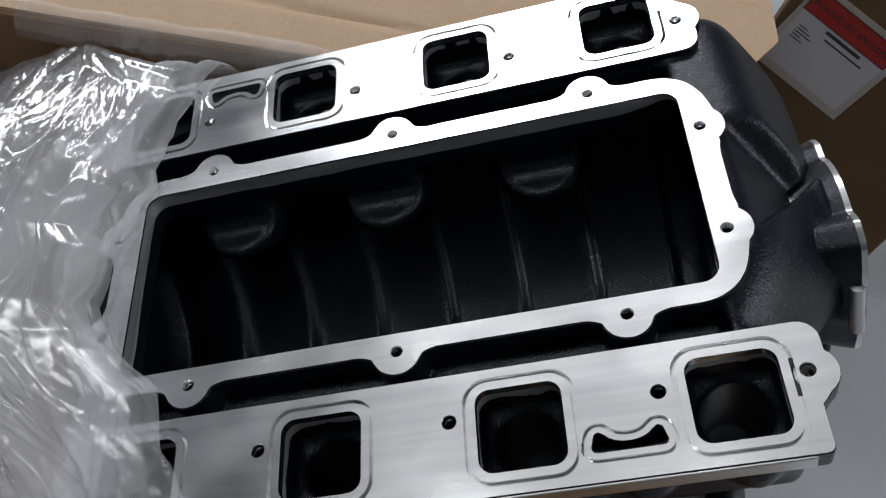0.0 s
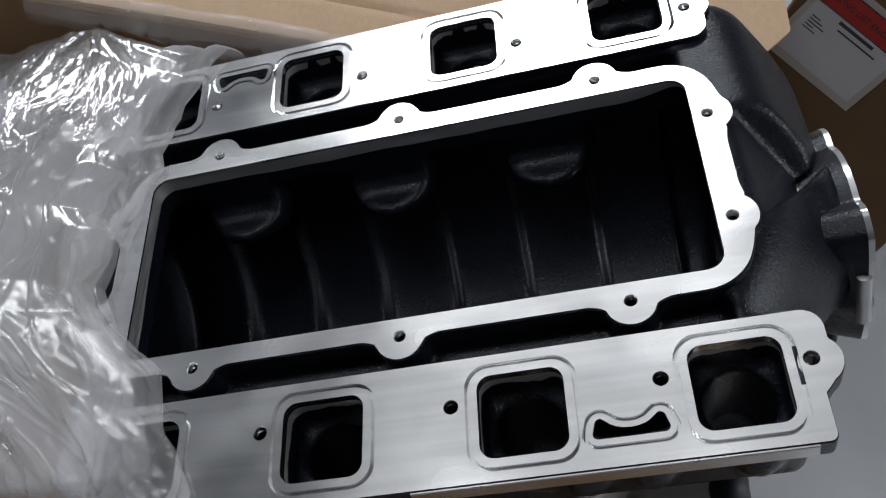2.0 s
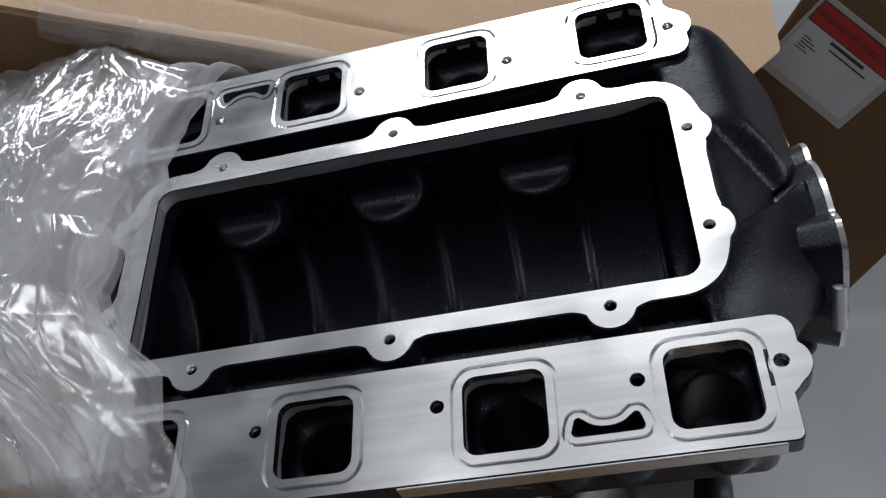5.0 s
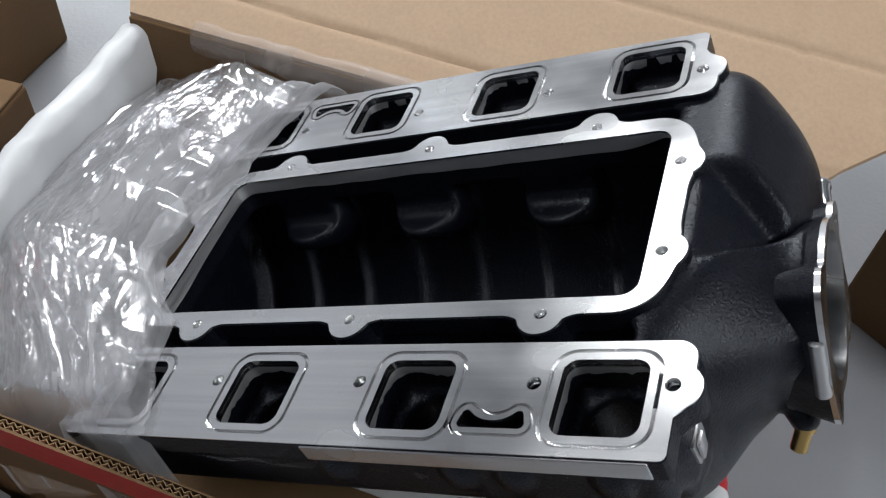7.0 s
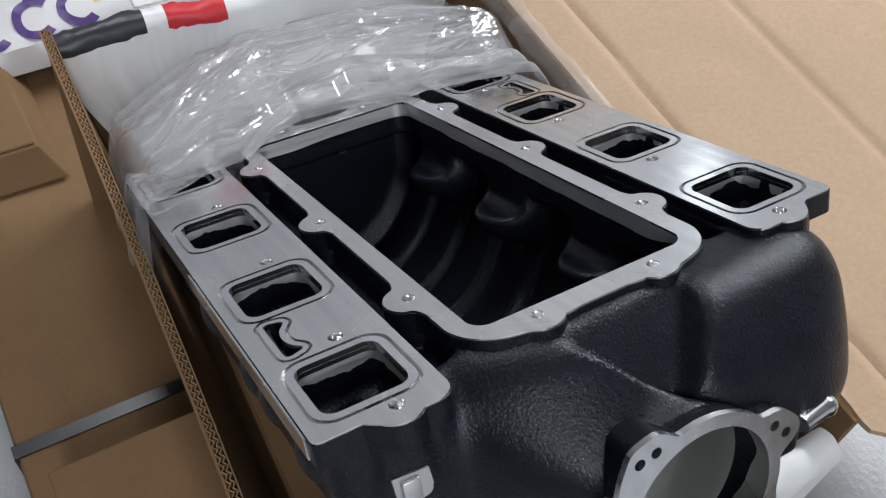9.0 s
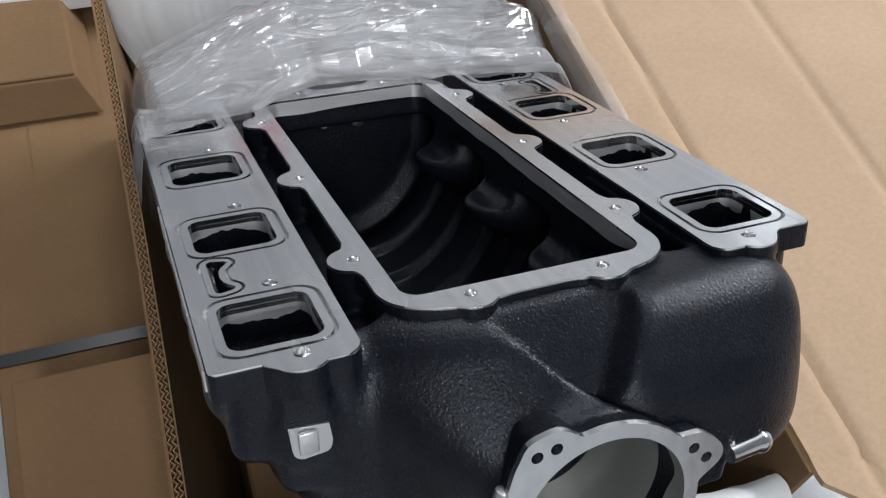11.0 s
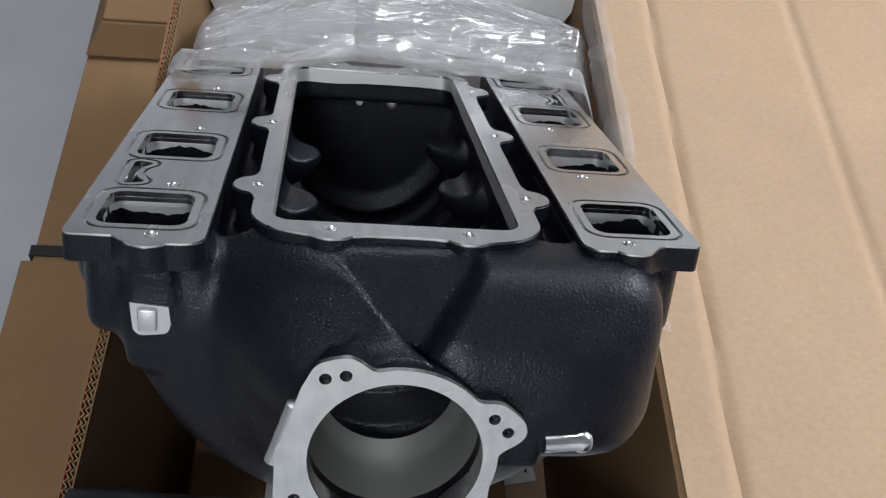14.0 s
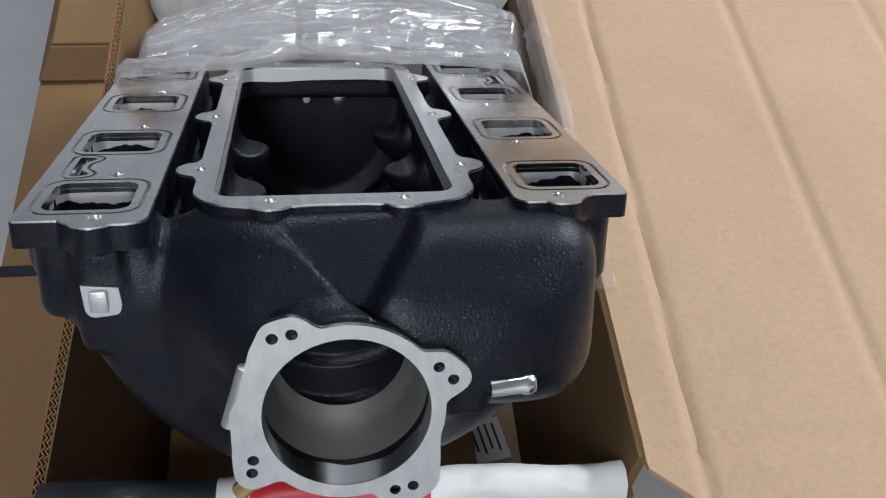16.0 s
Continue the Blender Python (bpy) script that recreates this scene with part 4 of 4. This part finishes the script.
def letters(text, size, material, parent, m, name="lettering", label=""):
    cu = bpy.data.curves.new(name, "FONT")
    cu.body, cu.size, cu.align_x, cu.align_y, cu.extrude = text, size, "CENTER", "CENTER", 0.0002
    tmp = new("tmp", cu)
    bpy.context.view_layer.update()
    me = bpy.data.meshes.new_from_object(tmp.evaluated_get(bpy.context.evaluated_depsgraph_get()))
    bpy.data.objects.remove(tmp)
    me.materials.clear()
    me.materials.append(material)
    ob = new(name, me)
    ob.parent = parent
    ob.matrix_local = m
    if label:
        tagged(ob, label=label)
    return ob


def parcel():
    """A soft printed plastic mailer."""
    ob = thing("mailer_parcel", "soft pale plastic mailer parcel with purple, yellow and orange print", "parcel", pose(-0.955, -0.34, 0.1495, 0, 0, 2))
    n, length, breadth = 48, 0.42, 0.56

    def top(x, y):
        a, b = min(max(x / length, 0), 1), min(max(y / breadth, 0), 1)
        edge = max(0.0, math.sin(math.pi * a) * math.sin(math.pi * b))
        return 0.004 + 0.058 * edge ** 0.28 + (0.004 * noise.noise((x * 34, y * 30, 2.0)) + 0.002 * noise.noise((x * 90, y * 90, 5.0))) * min(1, edge * 8)
    bm = bmesh.new()
    high = [[bm.verts.new((length * i / n, breadth * j / n, top(length * i / n, breadth * j / n))) for j in range(n + 1)] for i in range(n + 1)]
    low = [[bm.verts.new((length * i / n, breadth * j / n, 0)) for j in range(n + 1)] for i in range(n + 1)]
    for i in range(n):
        for j in range(n):
            bm.faces.new((high[i][j], high[i + 1][j], high[i + 1][j + 1], high[i][j + 1]))
            bm.faces.new((low[i][j], low[i][j + 1], low[i + 1][j + 1], low[i + 1][j]))
        for a, b in (((high[i][0], high[i + 1][0]), (low[i][0], low[i + 1][0])), ((high[i][n], high[i + 1][n]), (low[i][n], low[i + 1][n])),
                     ((high[0][i], high[0][i + 1]), (low[0][i], low[0][i + 1])), ((high[n][i], high[n][i + 1]), (low[n][i], low[n][i + 1]))):
            bm.faces.new((a[0], a[1], b[1], b[0]))
    part("body", bm, mat("mailer_plastic", (0.60, 0.59, 0.61), 0.35, 0.0, build_print), ob, smooth=40)

    def printed(name, f, nu, nv, material, label, parent=ob, lift=0.0012):
        """A thin printed patch that follows the soft surface."""
        bm = bmesh.new()
        rows = [[bm.verts.new((*f(i / nu, j / nv), top(*f(i / nu, j / nv)) + lift)) for j in range(nv + 1)] for i in range(nu + 1)]
        for r, q in zip(rows, rows[1:]):
            for j in range(nv):
                bm.faces.new((r[j], q[j], q[j + 1], r[j + 1]))
        return part(name, bm, material, parent, label, smooth=True)

    def block_at(x0, x1, y0, y1):
        return lambda u, v: (x0 + (x1 - x0) * u, y0 + (y1 - y0) * v)

    def stroke_at(cx, cy, r, w, a0, a1):
        return lambda u, v: (cx + (r + w * (v - 0.5)) * math.cos(radians(a0 + (a1 - a0) * u)), cy + (r + w * (v - 0.5)) * math.sin(radians(a0 + (a1 - a0) * u)))
    for k in range(3):
        printed("stroke", stroke_at(0.352, 0.085 + 0.052 * k, 0.024, 0.012, 20 + 40 * k, 320), 24, 2, PURPLE, "purple printed stroke")
        printed("stroke", stroke_at(0.385, 0.108 + 0.05 * k, 0.020, 0.010, 150, 400), 24, 2, PURPLE, "purple printed stroke")
    printed("print_block", block_at(0.345, 0.385, 0.225, 0.248), 8, 6, YELLOW, "yellow printed block")
    printed("print_block", block_at(0.285, 0.315, 0.05, 0.21), 8, 20, mat("orange_print", (0.6, 0.12, 0.03), 0.4), "orange printed bar")
    tag = printed("address_label", block_at(0.315, 0.405, 0.265, 0.40), 16, 24, PAPER, "pale paper label with barcodes")
    rng = random.Random(4)
    y = 0.275
    while y < 0.385:
        w = rng.choice((0.0012, 0.0018, 0.003))
        for x0, x1 in ((0.328, 0.341), (0.366, 0.385)):
            printed("bar", block_at(x0, x1, y, y + w), 4, 1, INK, "", tag, 0.0020)
        y += w + rng.choice((0.0014, 0.0022, 0.003))
    turn = pose(0.354, 0.315, top(0.354, 0.315) + 0.003, 0, 0, 90)
    letters("SH LX5A", 0.013, INK, tag, turn)
    return ob


parcel()

# carton with the packing list envelope
labelled = thing("labelled_carton", "tall brown carton with a packing list envelope on its side", "carton", pose(0.4425, 0.413, 0, 0, 0, -35))
# body and flaps coloured darker, as if in the open flap's shadow
part("body", box_bm(0, 0.252, 0, 0.30, 0, 0.395, 0.004), SHADED_BOARD, labelled)
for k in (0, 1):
    part("top_flap", box_bm(0.002, 0.250, 0.002 + 0.149 * k, 0.149 + 0.149 * k, 0.3955, 0.399, 0.001, 1), SHADED_BOARD, labelled)


envelope = thing("packing_list_envelope", "clear packing list envelope with a red band and white slip", "envelope", pose(0.4425, 0.413, 0, 0, 0, -35) @ pose(0.010, -0.0004, 0.264, 90, 9, 0) @ Matrix.Scale(0.88, 4))
part("pouch", box_bm(-0.010, 0.122, -0.008, 0.124, 0, 0.0012, 0.0004, 1), mat("pouch_plastic", (0.42, 0.39, 0.36), 0.18), envelope, "glossy clear plastic pouch")
part("slip", box_bm(-0.003, 0.113, 0.004, 0.116, 0.0013, 0.0018), mat("paper_under_plastic", (0.5, 0.5, 0.52), 0.25), envelope, "white paper slip")
part("band_edge", box_bm(-0.0055, 0.1135, 0.0845, 0.1165, 0.0019, 0.0022), INK, envelope, "black edge of the band")
part("band", box_bm(-0.004, 0.112, 0.086, 0.115, 0.0023, 0.0025), mat("red_band_print", (0.36, 0.025, 0.02), 0.3), envelope, "red printed band")
letters("PACKING LIST ENCLOSED", 0.0104, INK, envelope, pose(0.054, 0.1005, 0.0027))
part("print_bar", box_bm(0.035, 0.085, 0.076, 0.0805, 0.0019, 0.0021), INK, envelope)
part("print_bar", box_bm(0.040, 0.095, 0.068, 0.0702, 0.0019, 0.0021), INK, envelope)
for k in range(5):
    part("print_bar", box_bm(0.006, 0.018 + 0.006 * ((k * 7) % 3), 0.064 - 0.0045 * k, 0.0655 - 0.0045 * k, 0.0019, 0.0021), INK, envelope)
